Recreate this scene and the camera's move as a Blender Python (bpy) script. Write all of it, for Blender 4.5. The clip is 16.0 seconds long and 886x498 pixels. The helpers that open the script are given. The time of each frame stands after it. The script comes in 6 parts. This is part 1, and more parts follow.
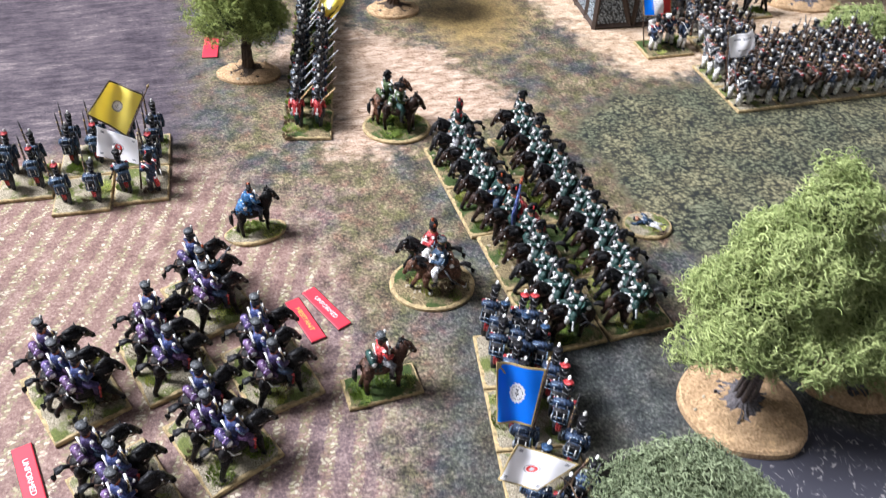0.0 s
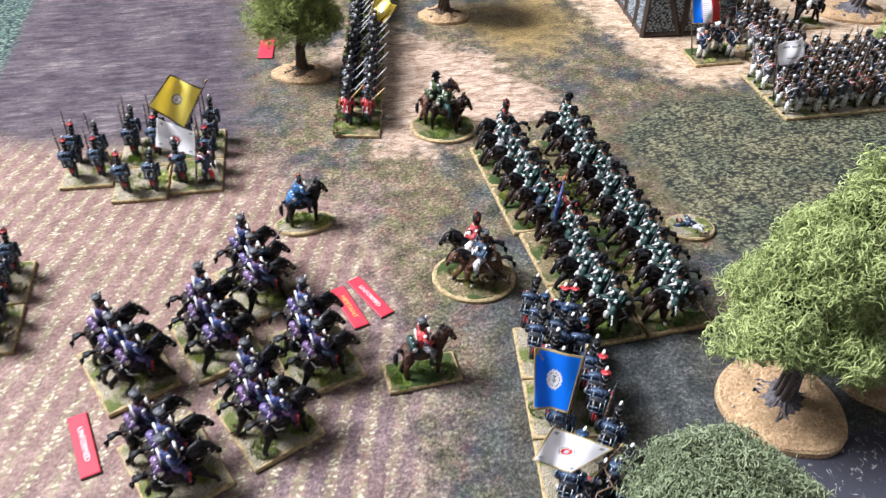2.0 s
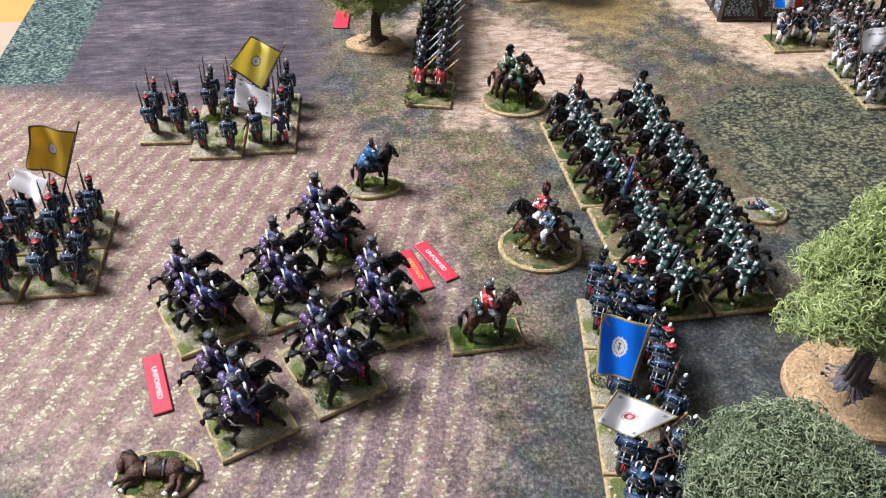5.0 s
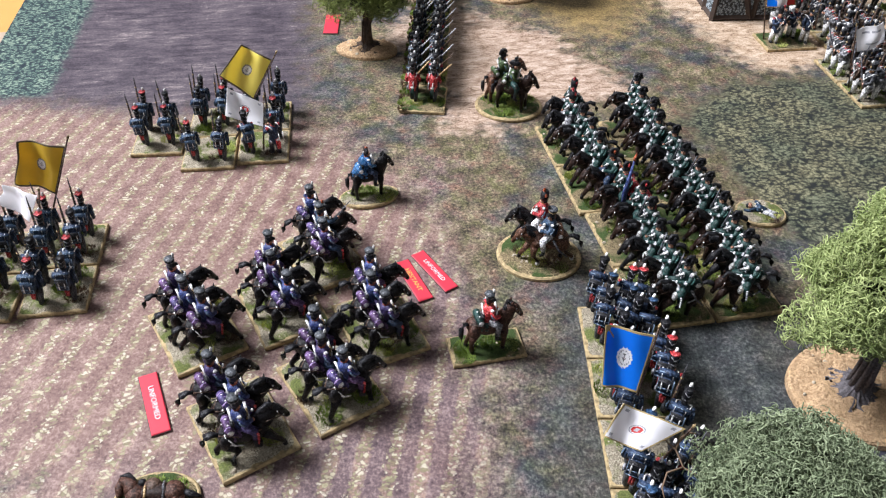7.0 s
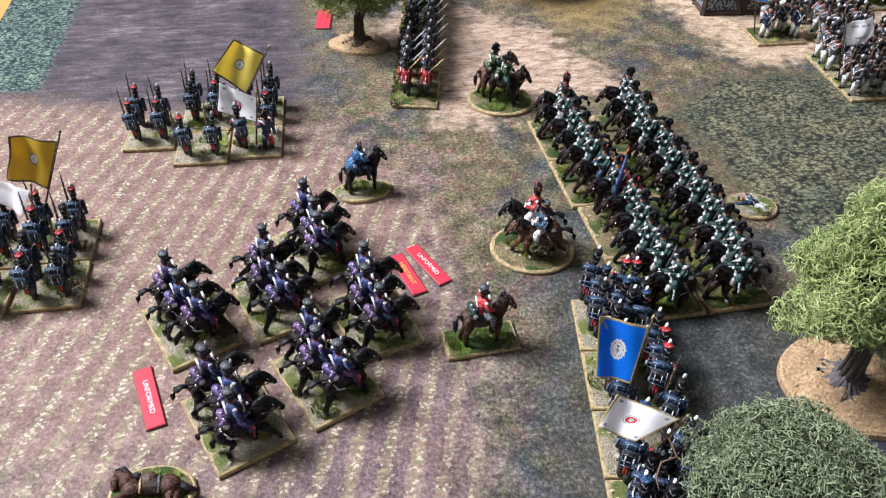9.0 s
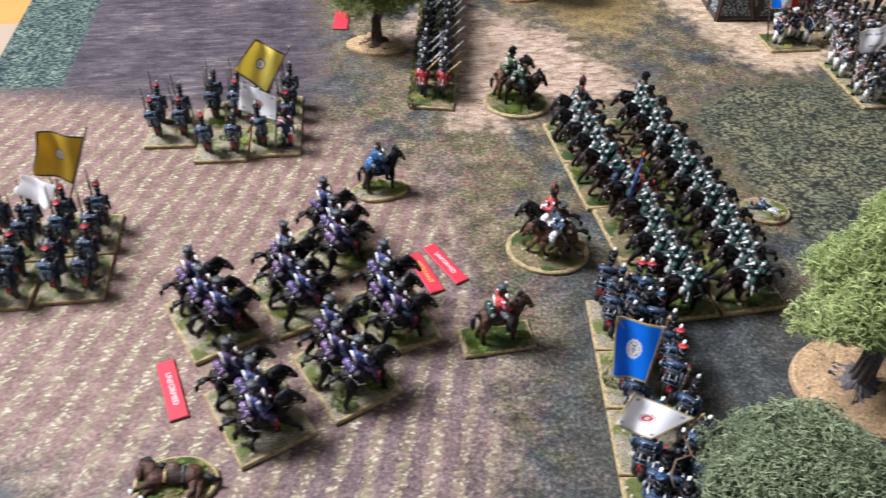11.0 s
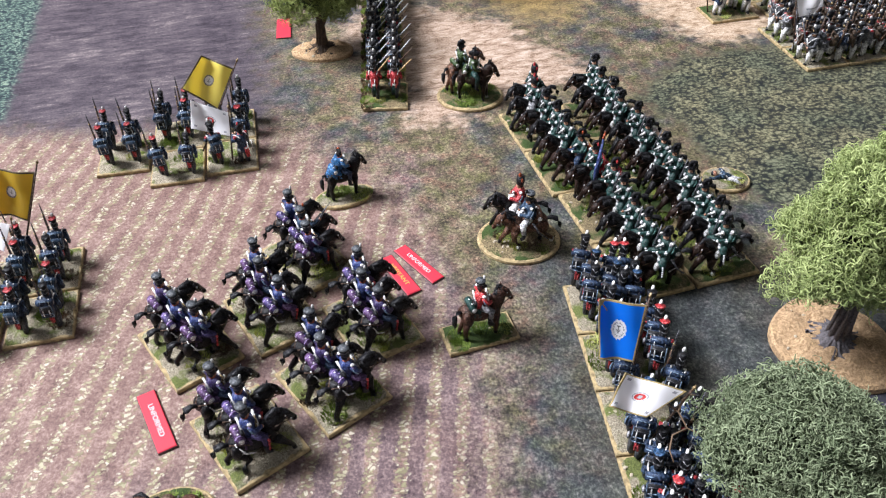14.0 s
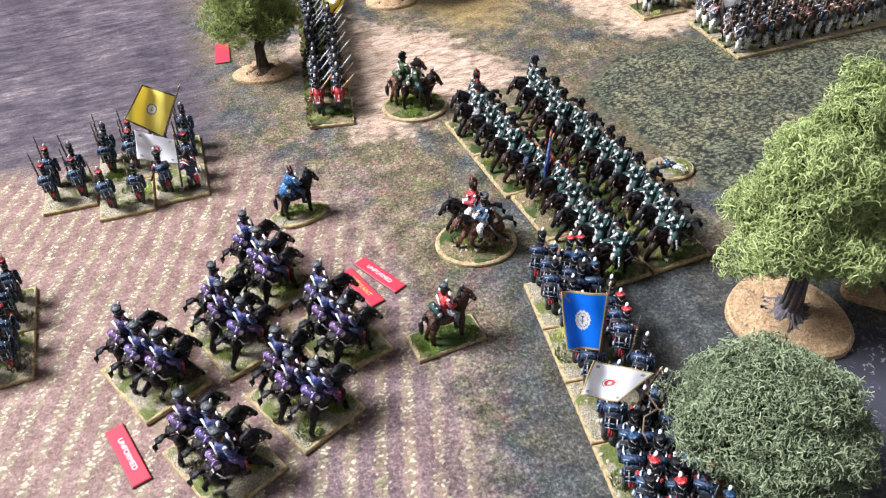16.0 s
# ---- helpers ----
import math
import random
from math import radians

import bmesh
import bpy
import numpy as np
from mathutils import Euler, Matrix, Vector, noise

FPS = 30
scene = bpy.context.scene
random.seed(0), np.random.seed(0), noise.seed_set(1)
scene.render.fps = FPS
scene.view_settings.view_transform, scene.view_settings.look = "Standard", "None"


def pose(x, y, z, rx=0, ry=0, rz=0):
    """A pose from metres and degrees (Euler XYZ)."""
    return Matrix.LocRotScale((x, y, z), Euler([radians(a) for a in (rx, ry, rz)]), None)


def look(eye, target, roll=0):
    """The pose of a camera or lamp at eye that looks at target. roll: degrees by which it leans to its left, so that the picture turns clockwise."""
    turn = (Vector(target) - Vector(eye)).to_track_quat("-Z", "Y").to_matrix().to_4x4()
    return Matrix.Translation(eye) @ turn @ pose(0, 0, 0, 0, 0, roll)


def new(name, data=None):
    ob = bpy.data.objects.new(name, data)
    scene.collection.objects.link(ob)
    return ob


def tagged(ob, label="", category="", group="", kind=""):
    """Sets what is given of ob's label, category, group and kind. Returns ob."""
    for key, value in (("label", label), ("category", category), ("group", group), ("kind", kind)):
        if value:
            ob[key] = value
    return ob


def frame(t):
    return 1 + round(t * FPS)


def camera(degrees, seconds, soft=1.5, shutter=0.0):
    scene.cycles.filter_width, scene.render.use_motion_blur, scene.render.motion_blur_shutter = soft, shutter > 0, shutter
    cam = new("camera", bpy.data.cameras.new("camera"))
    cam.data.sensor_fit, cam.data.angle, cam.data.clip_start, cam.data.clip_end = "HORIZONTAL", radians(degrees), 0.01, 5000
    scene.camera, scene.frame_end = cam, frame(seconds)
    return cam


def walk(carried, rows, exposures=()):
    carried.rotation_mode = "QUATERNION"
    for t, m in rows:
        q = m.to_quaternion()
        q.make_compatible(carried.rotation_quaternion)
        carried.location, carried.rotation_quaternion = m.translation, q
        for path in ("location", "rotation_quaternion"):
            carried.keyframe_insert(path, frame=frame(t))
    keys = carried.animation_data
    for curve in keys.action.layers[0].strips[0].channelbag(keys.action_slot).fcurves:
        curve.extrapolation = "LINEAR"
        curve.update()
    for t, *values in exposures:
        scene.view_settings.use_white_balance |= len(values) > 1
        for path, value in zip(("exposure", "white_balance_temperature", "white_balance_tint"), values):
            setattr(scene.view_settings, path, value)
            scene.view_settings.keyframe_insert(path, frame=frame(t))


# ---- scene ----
cam = camera(57.3, 16.0, soft=1.2, shutter=0.5)
EXPOSURES = [(0, 0.42), (1.5, 0.4), (2.5, 0.28), (3, 0.15), (4.5, 0.1), (7, 0.1), (8.5, 0.09), (11, 0.0), (11.5, 0.02), (12, -0.18), (13, 0.03), (14, 0.17), (15, 0.38), (16, 0.4)]
PATH = [
    (0, (0.0206, 0.0331, 0.3243), (0.0433, 1.1577, -0.6681), 2.56),
    (0.5, (0.0213, 0.0397, 0.3210), (0.0154, 1.1875, -0.6446), 2.50),
    (1, (0.0218, 0.0370, 0.3194), (0.0114, 1.1829, -0.6484), 1.78),
    (1.5, (0.0225, 0.0323, 0.3180), (0.0026, 1.1760, -0.6523), 1.70),
    (2, (0.0221, 0.0172, 0.3201), (-0.0383, 1.1592, -0.6507), 1.42),
    (2.5, (0.0216, -0.0019, 0.3164), (-0.0947, 1.1312, -0.6596), 0.84),
    (3, (0.0260, -0.0076, 0.3174), (-0.1162, 1.1177, -0.6641), 0.76),
    (3.5, (0.0267, -0.0092, 0.3206), (-0.1266, 1.1177, -0.6575), 0.65),
    (4, (0.0249, -0.0046, 0.3151), (-0.1308, 1.1194, -0.6659), 0.54),
    (4.5, (0.0213, 0.0001, 0.3140), (-0.1363, 1.1203, -0.6710), 0.87),
    (4.7, (0.0180, 0.0020, 0.3120), (-0.1403, 1.1218, -0.6734), 1.20),
    (7, (0.0092, 0.0125, 0.3135), (-0.1265, 1.1323, -0.6753), 0.87),
    (7.5, (0.0070, 0.0127, 0.3134), (-0.1266, 1.1306, -0.6778), 0.79),
    (8, (0.0076, 0.0107, 0.3130), (-0.1195, 1.1261, -0.6820), 0.91),
    (8.5, (0.0080, 0.0103, 0.3128), (-0.1142, 1.1269, -0.6814), 1.03),
    (10.8, (0.0084, 0.0071, 0.3133), (-0.1090, 1.1293, -0.6749), 1.67),
    (11, (0.0014, 0.0034, 0.3168), (-0.1256, 1.1216, -0.6749), 1.77),
    (11.5, (-0.0238, -0.0077, 0.3213), (-0.2168, 1.1007, -0.6708), 1.17),
    (12, (-0.0242, -0.0064, 0.3231), (-0.2665, 1.0981, -0.6625), -0.05),
    (12.5, (-0.0134, 0.0001, 0.3237), (-0.2303, 1.1111, -0.6604), -1.27),
    (13, (-0.0061, 0.0039, 0.3237), (-0.1341, 1.1274, -0.6619), -1.30),
    (13.5, (-0.0061, 0.0032, 0.3181), (-0.0695, 1.1274, -0.6729), -0.88),
    (14, (-0.0078, 0.0054, 0.3161), (-0.0543, 1.1261, -0.6798), -1.30),
    (14.5, (-0.0082, 0.0047, 0.3184), (-0.0355, 1.1353, -0.6670), -1.83),
    (15, (-0.0114, 0.0031, 0.3193), (0.0048, 1.1487, -0.6488), -2.16),
    (15.5, (-0.0093, 0.0016, 0.3175), (0.0320, 1.1453, -0.6521), -2.67),
    (16, (-0.0120, -0.0002, 0.3152), (0.0312, 1.1366, -0.6624), -3.13),
]
walk(cam, [(t, look(eye, target, roll)) for t, eye, target, roll in PATH], EXPOSURES)

# ---- light: one window in the wall beside the table ----
world = bpy.data.worlds.new("room_dark")
scene.world = world
world.use_nodes = True
world.node_tree.nodes["Background"].inputs[0].default_value = (0.75, 0.85, 1.0, 1)
world.node_tree.nodes["Background"].inputs[1].default_value = 0.2


def window_light(name, eye, target, w, h, power, colour):
    lamp = bpy.data.lights.new(name, "AREA")
    lamp.shape, lamp.size, lamp.size_y = "RECTANGLE", w, h
    lamp.energy, lamp.color = power, colour
    ob = new(name, lamp)
    ob.matrix_world = look(eye, target)
    return ob


window_light("window_daylight", (-1.66, 0.5, 1.95), (0.0, 0.4, 0.0), 0.9, 0.9, 168, (0.955, 0.975, 1.05))


# ---- materials ----
def nodes_of(name):
    m = bpy.data.materials.new(name)
    m.use_nodes = True
    nt = m.node_tree
    return m, nt, nt.nodes["Principled BSDF"]


def node(nt, kind, **ins):
    n = nt.nodes.new(kind)
    for k, v in ins.items():
        key = k.replace("_", " ")
        n.inputs[key].default_value = v
    return n


def ramp(nt, fac, stops):
    r = nt.nodes.new("ShaderNodeValToRGB")
    els = r.color_ramp.elements
    while len(els) < len(stops):
        els.new(0.5)
    for e, (p, c) in zip(els, stops):
        e.position, e.color = p, (*c, 1) if len(c) == 3 else c
    nt.links.new(fac, r.inputs[0])
    return r.outputs[0]


def mix(nt, fac, a, b, kind="MIX"):
    m = nt.nodes.new("ShaderNodeMix")
    m.data_type, m.blend_type = "RGBA", kind
    for sock, v in ((m.inputs[0], fac), (m.inputs[6], a), (m.inputs[7], b)):
        if isinstance(v, (int, float)):
            sock.default_value = v
        elif isinstance(v, tuple):
            sock.default_value = (*v, 1)
        else:
            nt.links.new(v, sock)
    return m.outputs[2]


def math_node(nt, op, a, b=None):
    m = nt.nodes.new("ShaderNodeMath")
    m.operation = op
    for sock, v in ((m.inputs[0], a), (m.inputs[1], b)):
        if v is None:
            continue
        if isinstance(v, (int, float)):
            sock.default_value = v
        else:
            nt.links.new(v, sock)
    return m.outputs[0]


def coords(nt, scale=(1, 1, 1), rot=0.0, kind="Object"):
    tc = nt.nodes.new("ShaderNodeTexCoord")
    mp = nt.nodes.new("ShaderNodeMapping")
    mp.inputs["Scale"].default_value = scale
    mp.inputs["Rotation"].default_value = (0, 0, rot)
    nt.links.new(tc.outputs[kind], mp.inputs["Vector"])
    return mp.outputs[0]


def noise_of(nt, vec, scale, detail=4, rough=0.6, distort=0.0):
    n = node(nt, "ShaderNodeTexNoise", Scale=scale, Detail=detail, Roughness=rough, Distortion=distort)
    nt.links.new(vec, n.inputs["Vector"])
    return n.outputs["Fac"]


def bump(nt, bsdf, height, strength=0.4, dist=0.0005):
    b = node(nt, "ShaderNodeBump", Strength=strength, Distance=dist)
    nt.links.new(height, b.inputs["Height"])
    nt.links.new(b.outputs[0], bsdf.inputs["Normal"])


def paint(name, c, rough=0.4, vary=0.65, scale=1050, metal=0.0, gloss=0.3):
    """Hand-painted varnished acrylic: dark wash, lighter dry-brushed spots, a little different on each figure."""
    m, nt, b = nodes_of(name)
    vec = coords(nt)
    n = noise_of(nt, vec, scale, 4, 0.75)
    broad = noise_of(nt, vec, 320, 2, 0.5)
    f = math_node(nt, "ADD", math_node(nt, "MULTIPLY", n, 0.75), math_node(nt, "MULTIPLY", broad, 0.25))
    dark = tuple(v * (1 - vary) * 0.7 for v in c)
    light = tuple(min(1, v * (1 + vary) + 0.004) for v in c)
    grey = sum(c) / 3
    fleck = tuple(min(1, v * 2.4 + grey * 1.3 + 0.012) for v in c)
    col = ramp(nt, f, [(0.41, dark), (0.49, c), (0.54, light), (0.6, fleck)])
    oi = nt.nodes.new("ShaderNodeObjectInfo")
    v = math_node(nt, "MULTIPLY_ADD", oi.outputs["Random"], 0.4)
    v.node.inputs[2].default_value = 0.8
    hsv = nt.nodes.new("ShaderNodeHueSaturation")
    nt.links.new(v, hsv.inputs["Value"])
    nt.links.new(col, hsv.inputs["Color"])
    nt.links.new(hsv.outputs[0], b.inputs["Base Color"])
    b.inputs["Roughness"].default_value = rough
    b.inputs["Specular IOR Level"].default_value = gloss
    b.inputs["Metallic"].default_value = metal
    bump(nt, b, n, 0.6, 0.0006)
    return m


def flat_paint(name, c, rough=0.6, vary=0.12, scale=60):
    m, nt, b = nodes_of(name)
    n = noise_of(nt, coords(nt), scale, 5)
    col = ramp(nt, n, [(0.3, tuple(v * (1 - vary) for v in c)), (0.7, tuple(min(1, v * (1 + vary)) for v in c))])
    nt.links.new(col, b.inputs["Base Color"])
    b.inputs["Roughness"].default_value = rough
    bump(nt, b, n, 0.1, 0.0005)
    return m


NAVY = paint("navy_cloth", (0.012, 0.024, 0.052))
BLUEGREY = paint("faded_blue_cloth", (0.018, 0.038, 0.07))
PURPLE = paint("purple_cloth", (0.03, 0.02, 0.075))
HUSSARBLUE = paint("hussar_blue_cloth", (0.021, 0.034, 0.115))
MAUVE = paint("mauve_cloth", (0.052, 0.022, 0.07))
SKYBLUE = paint("bright_blue_cloth", (0.012, 0.08, 0.2), 0.45, 0.45, 700)
GREEN = paint("dark_green_cloth", (0.006, 0.026, 0.023))
OLIVE = paint("light_green_cloth", (0.035, 0.06, 0.02))
RED = paint("red_paint", (0.36, 0.026, 0.03))
CRIMSON = paint("dark_red_paint", (0.26, 0.022, 0.026))
ORANGE = paint("orange_paint", (0.3, 0.06, 0.02))
WHITE = paint("white_paint", (0.6, 0.59, 0.58), vary=0.45)
HIGHLIGHT = paint("pale_blue_highlight", (0.085, 0.13, 0.19))
GREENLIGHT = paint("pale_green_highlight", (0.03, 0.09, 0.08))
GREYCLOTH = paint("grey_cloth", (0.11, 0.11, 0.12))
DARKGREY = paint("charcoal_cloth", (0.034, 0.036, 0.042))
SHAKO_LID = paint("grey_leather_lid", (0.055, 0.06, 0.068), 0.4)
BLACK = paint("black_paint", (0.009, 0.009, 0.011), 0.36, gloss=0.2)
BLACKHORSE = paint("black_horse_coat", (0.0045, 0.004, 0.005), 0.33, gloss=0.17)
BROWNHORSE = paint("bay_horse_coat", (0.014, 0.0065, 0.0045), 0.33, gloss=0.17)
CHESTNUT = paint("chestnut_horse_coat", (0.045, 0.017, 0.010), 0.5)
SKIN = paint("flesh_paint", (0.4, 0.19, 0.12))
WOOD = paint("musket_wood", (0.06, 0.034, 0.022))
STEEL = paint("gun_metal", (0.07, 0.07, 0.08), 0.45, metal=0.2)
BRASS = paint("brass_paint", (0.24, 0.17, 0.08), 0.45, metal=0.2)
PALE = paint("pale_grey_paint", (0.4, 0.4, 0.42))
LILAC = paint("lilac_braid", (0.17, 0.11, 0.24))
COB = paint("brown_horse_coat", (0.075, 0.03, 0.015), 0.5)
BUFF = paint("tan_leather", (0.35, 0.22, 0.10))
def paper(name, c, rough, vary, scale=60):
    m = flat_paint(name, c, rough, vary, scale)
    nt = m.node_tree
    bs, out = nt.nodes["Principled BSDF"], nt.nodes["Material Output"]
    tr = nt.nodes.new("ShaderNodeBsdfTranslucent")
    nt.links.new(bs.inputs["Base Color"].links[0].from_socket, tr.inputs["Color"])
    mx = nt.nodes.new("ShaderNodeMixShader")
    mx.inputs[0].default_value = 0.45
    nt.links.new(bs.outputs[0], mx.inputs[1])
    nt.links.new(tr.outputs[0], mx.inputs[2])
    nt.links.new(mx.outputs[0], out.inputs["Surface"])
    return m


YELLOW = paper("yellow_flag_paper", (1.0, 0.84, 0.2), 0.28, 0.06)
OCHRE = paper("ochre_flag_paper", (0.74, 0.52, 0.055), 0.28, 0.1)
BLUE = paper("blue_flag_paper", (0.004, 0.24, 0.95), 0.28, 0.1)
FLAGWHITE = paper("white_flag_paper", (0.9, 0.89, 0.91), 0.4, 0.06)
FLAGRED = paper("red_flag_paper", (0.6, 0.04, 0.04), 0.5, 0.08)
FRINGE = flat_paint("gilt_fringe", (0.36, 0.27, 0.12), 0.6, 0.3, 900)
DARKEDGE = flat_paint("dark_flag_edge", (0.08, 0.06, 0.03), 0.6, 0.2, 900)
EMBLEM_GREY = flat_paint("grey_wreath", (0.3, 0.3, 0.33), 0.5, 0.4, 900)
BASE_EDGE = flat_paint("painted_base_edge", (0.36, 0.27, 0.14), 0.8, 0.55, 420)
COUNTER = flat_paint("red_card", (0.55, 0.025, 0.05), 0.6, 0.06)
CARD_SIDE = flat_paint("dark_card_edge", (0.06, 0.01, 0.012), 0.6)
INK_WHITE = flat_paint("white_ink", (0.75, 0.7, 0.7), 0.5)
INK_YELLOW = flat_paint("yellow_ink", (0.75, 0.45, 0.1), 0.5)
INK_GREY = flat_paint("grey_ink", (0.12, 0.12, 0.13), 0.5)
TRUNK = flat_paint("grey_brown_bark", (0.1, 0.09, 0.098), 0.8, 0.7, 700)
BROWNTRUNK = flat_paint("brown_bark", (0.07, 0.045, 0.03), 0.8, 0.6, 350)


def ground_cover_material(name, sand, brown, grass, share, grit=1400):
    m, nt, b = nodes_of(name)
    vec = coords(nt)
    oi = nt.nodes.new("ShaderNodeObjectInfo")
    add = nt.nodes.new("ShaderNodeVectorMath")
    add.operation = "ADD"
    nt.links.new(vec, add.inputs[0])
    nt.links.new(oi.outputs["Random"], add.inputs[1])
    v = add.outputs[0]
    grain = noise_of(nt, v, grit, 4, 0.7)
    patch = noise_of(nt, v, 70, 3)
    soil = ramp(nt, grain, [(0.4, brown), (0.5, tuple((a + c) / 2 for a, c in zip(sand, brown))), (0.6, sand)])
    turned = noise_of(nt, v, 170, 3, 0.6)
    soil = mix(nt, ramp(nt, turned, [(0.42, (0, 0, 0)), (0.56, (1, 1, 1))]), soil, mix(nt, 0.55, soil, tuple(0.35 * a + 0.65 * c for a, c in zip(sand, brown))))
    green = ramp(nt, grain, [(0.3, tuple(g * 0.35 for g in grass)), (0.7, tuple(g * 1.5 for g in grass))])
    mask = ramp(nt, patch, [(share - 0.05, (0, 0, 0)), (share + 0.06, (1, 1, 1))])
    nt.links.new(mix(nt, mask, green, soil), b.inputs["Base Color"])
    b.inputs["Roughness"].default_value = 0.95
    bump(nt, b, grain, 0.9, 0.0012)
    return m


COVER_SAND = ground_cover_material("sandy_flock", (0.58, 0.52, 0.40), (0.12, 0.09, 0.055), (0.14, 0.165, 0.045), 0.46)
COVER_GREEN = ground_cover_material("grassy_flock", (0.42, 0.33, 0.18), (0.06, 0.04, 0.02), (0.05, 0.085, 0.018), 0.51)
COVER_EARTH = ground_cover_material("ochre_earth", (0.64, 0.44, 0.26), (0.27, 0.165, 0.085), (0.5, 0.33, 0.18), 0.42, 700)


def fibre(name, dark, light):
    m, nt, b = nodes_of(name)
    g = nt.nodes.new("ShaderNodeNewGeometry")
    n = noise_of(nt, coords(nt), 45, 3)
    f = math_node(nt, "ADD", math_node(nt, "MULTIPLY", g.outputs["Random Per Island"], 0.6), math_node(nt, "MULTIPLY", n, 0.5))
    nt.links.new(ramp(nt, f, [(0.15, dark), (0.9, light)]), b.inputs["Base Color"])
    b.inputs["Roughness"].default_value = 0.9
    b.inputs["Specular IOR Level"].default_value = 0.12
    return m


FIBRE_LIGHT = fibre("light_green_fibre", (0.13, 0.185, 0.055), (0.52, 0.59, 0.26))
FIBRE_DARK = fibre("grey_green_fibre", (0.075, 0.105, 0.055), (0.36, 0.42, 0.26))
FIBRE_MID = fibre("olive_fibre", (0.075, 0.1, 0.025), (0.36, 0.42, 0.14))
# Filler core colour: shade between the fibres painted in as dark green.
CORE = flat_paint("core_painted_shade", (0.03, 0.042, 0.014), 0.9, 0.95, 900)
TUFT_GREEN = fibre("tuft_green", (0.08, 0.13, 0.025), (0.32, 0.42, 0.1))
TUFT_LIGHT = fibre("tuft_light_green", (0.24, 0.28, 0.06), (0.62, 0.64, 0.22))
TUFT_BROWN = fibre("tuft_brown", (0.07, 0.045, 0.035), (0.24, 0.165, 0.11))


# ---- mesh building ----
class Acc:
    """Collects solid shapes with a material each, and makes one mesh of them."""

    def __init__(self):
        self.v, self.f, self.m, self.mats = [], [], [], []

    def slot(self, mat):
        if mat not in self.mats:
            self.mats.append(mat)
        return self.mats.index(mat)

    def add(self, verts, faces, mat):
        k, s = len(self.v), self.slot(mat)
        self.v += [tuple(p) for p in verts]
        self.f += [tuple(i + k for i in f) for f in faces]
        self.m += [s] * len(faces)

    def ell(self, c, r, mat, seg=8, rings=5, rot=None):
        vs, fs = [], []
        vs.append((0, 0, 1))
        for i in range(1, rings):
            a = math.pi * i / rings
            for j in range(seg):
                b = 2 * math.pi * j / seg
                vs.append((math.sin(a) * math.cos(b), math.sin(a) * math.sin(b), math.cos(a)))
        vs.append((0, 0, -1))
        last = len(vs) - 1
        for j in range(seg):
            fs.append((0, 1 + j, 1 + (j + 1) % seg))
            fs.append((last, last - seg + (j + 1) % seg, last - seg + j))
        for i in range(rings - 2):
            for j in range(seg):
                a, b = 1 + i * seg + j, 1 + i * seg + (j + 1) % seg
                fs.append((a, a + seg, b + seg, b))
        m = rot or Matrix.Identity(3)
        self.add([m @ Vector((x * r[0], y * r[1], z * r[2])) + Vector(c) for x, y, z in vs], fs, mat)

    def tube(self, pts, radii, mat, seg=7, flat=1.0):
        """A tapered limb through points, closed at both ends."""
        pts = [Vector(p) for p in pts]
        vs, fs = [], []
        for i, p in enumerate(pts):
            d = (pts[min(i + 1, len(pts) - 1)] - pts[max(i - 1, 0)]).normalized()
            side = d.cross(Vector((0, 0, 1)) if abs(d.z) < 0.9 else Vector((1, 0, 0))).normalized()
            up = side.cross(d)
            for j in range(seg):
                b = 2 * math.pi * j / seg
                vs.append(p + (side * math.cos(b) * flat + up * math.sin(b)) * radii[i])
        for i in range(len(pts) - 1):
            for j in range(seg):
                a, b = i * seg + j, i * seg + (j + 1) % seg
                fs.append((a, b, b + seg, a + seg))
        fs.append(tuple(range(seg))[::-1])
        fs.append(tuple(range(len(vs) - seg, len(vs))))
        self.add(vs, fs, mat)

    def box(self, c, s, mat, rot=None):
        """A block with chamfered upright edges."""
        x, y, z = (h / 2 for h in s)
        k = 0.25 * min(x, y)
        ring = [(x, y - k), (x - k, y), (k - x, y), (-x, y - k), (-x, k - y), (k - x, -y), (x - k, -y), (x, k - y)]
        vs = [(a, b, -z) for a, b in ring] + [(a, b, z) for a, b in ring]
        fs = [tuple(range(8))[::-1], tuple(range(8, 16))] + [(i, (i + 1) % 8, 8 + (i + 1) % 8, 8 + i) for i in range(8)]
        m = rot or Matrix.Identity(3)
        self.add([m @ Vector(p) + Vector(c) for p in vs], fs, mat)

    def mesh(self, name, smooth=True):
        me = bpy.data.meshes.new(name)
        me.from_pydata(self.v, [], self.f)
        for mat in self.mats:
            me.materials.append(mat)
        me.polygons.foreach_set("material_index", self.m)
        if smooth:
            me.polygons.foreach_set("use_smooth", [True] * len(self.f))
        me.update()
        return me


def part(name, me, parent, m=None, label=""):
    ob = new(name, me)
    ob.parent = parent
    if m is not None:
        ob.matrix_basis = m
    if label:
        tagged(ob, label)
    return ob


def thing(name, m, label, category, group=""):
    ob = new(name)
    ob.empty_display_size = 0.01
    ob.matrix_basis = m
    return tagged(ob, label, category, group)


# ---- painted foot figure, facing +x ----
def knobbly(a, amount, seed):
    """The uneven surface of a small metal casting."""
    q = Vector((seed * 1.7, 3.1, 0))
    a.v = [tuple(Vector(p) + amount * noise.noise_vector(Vector(p) * 520 + q)) for p in a.v]


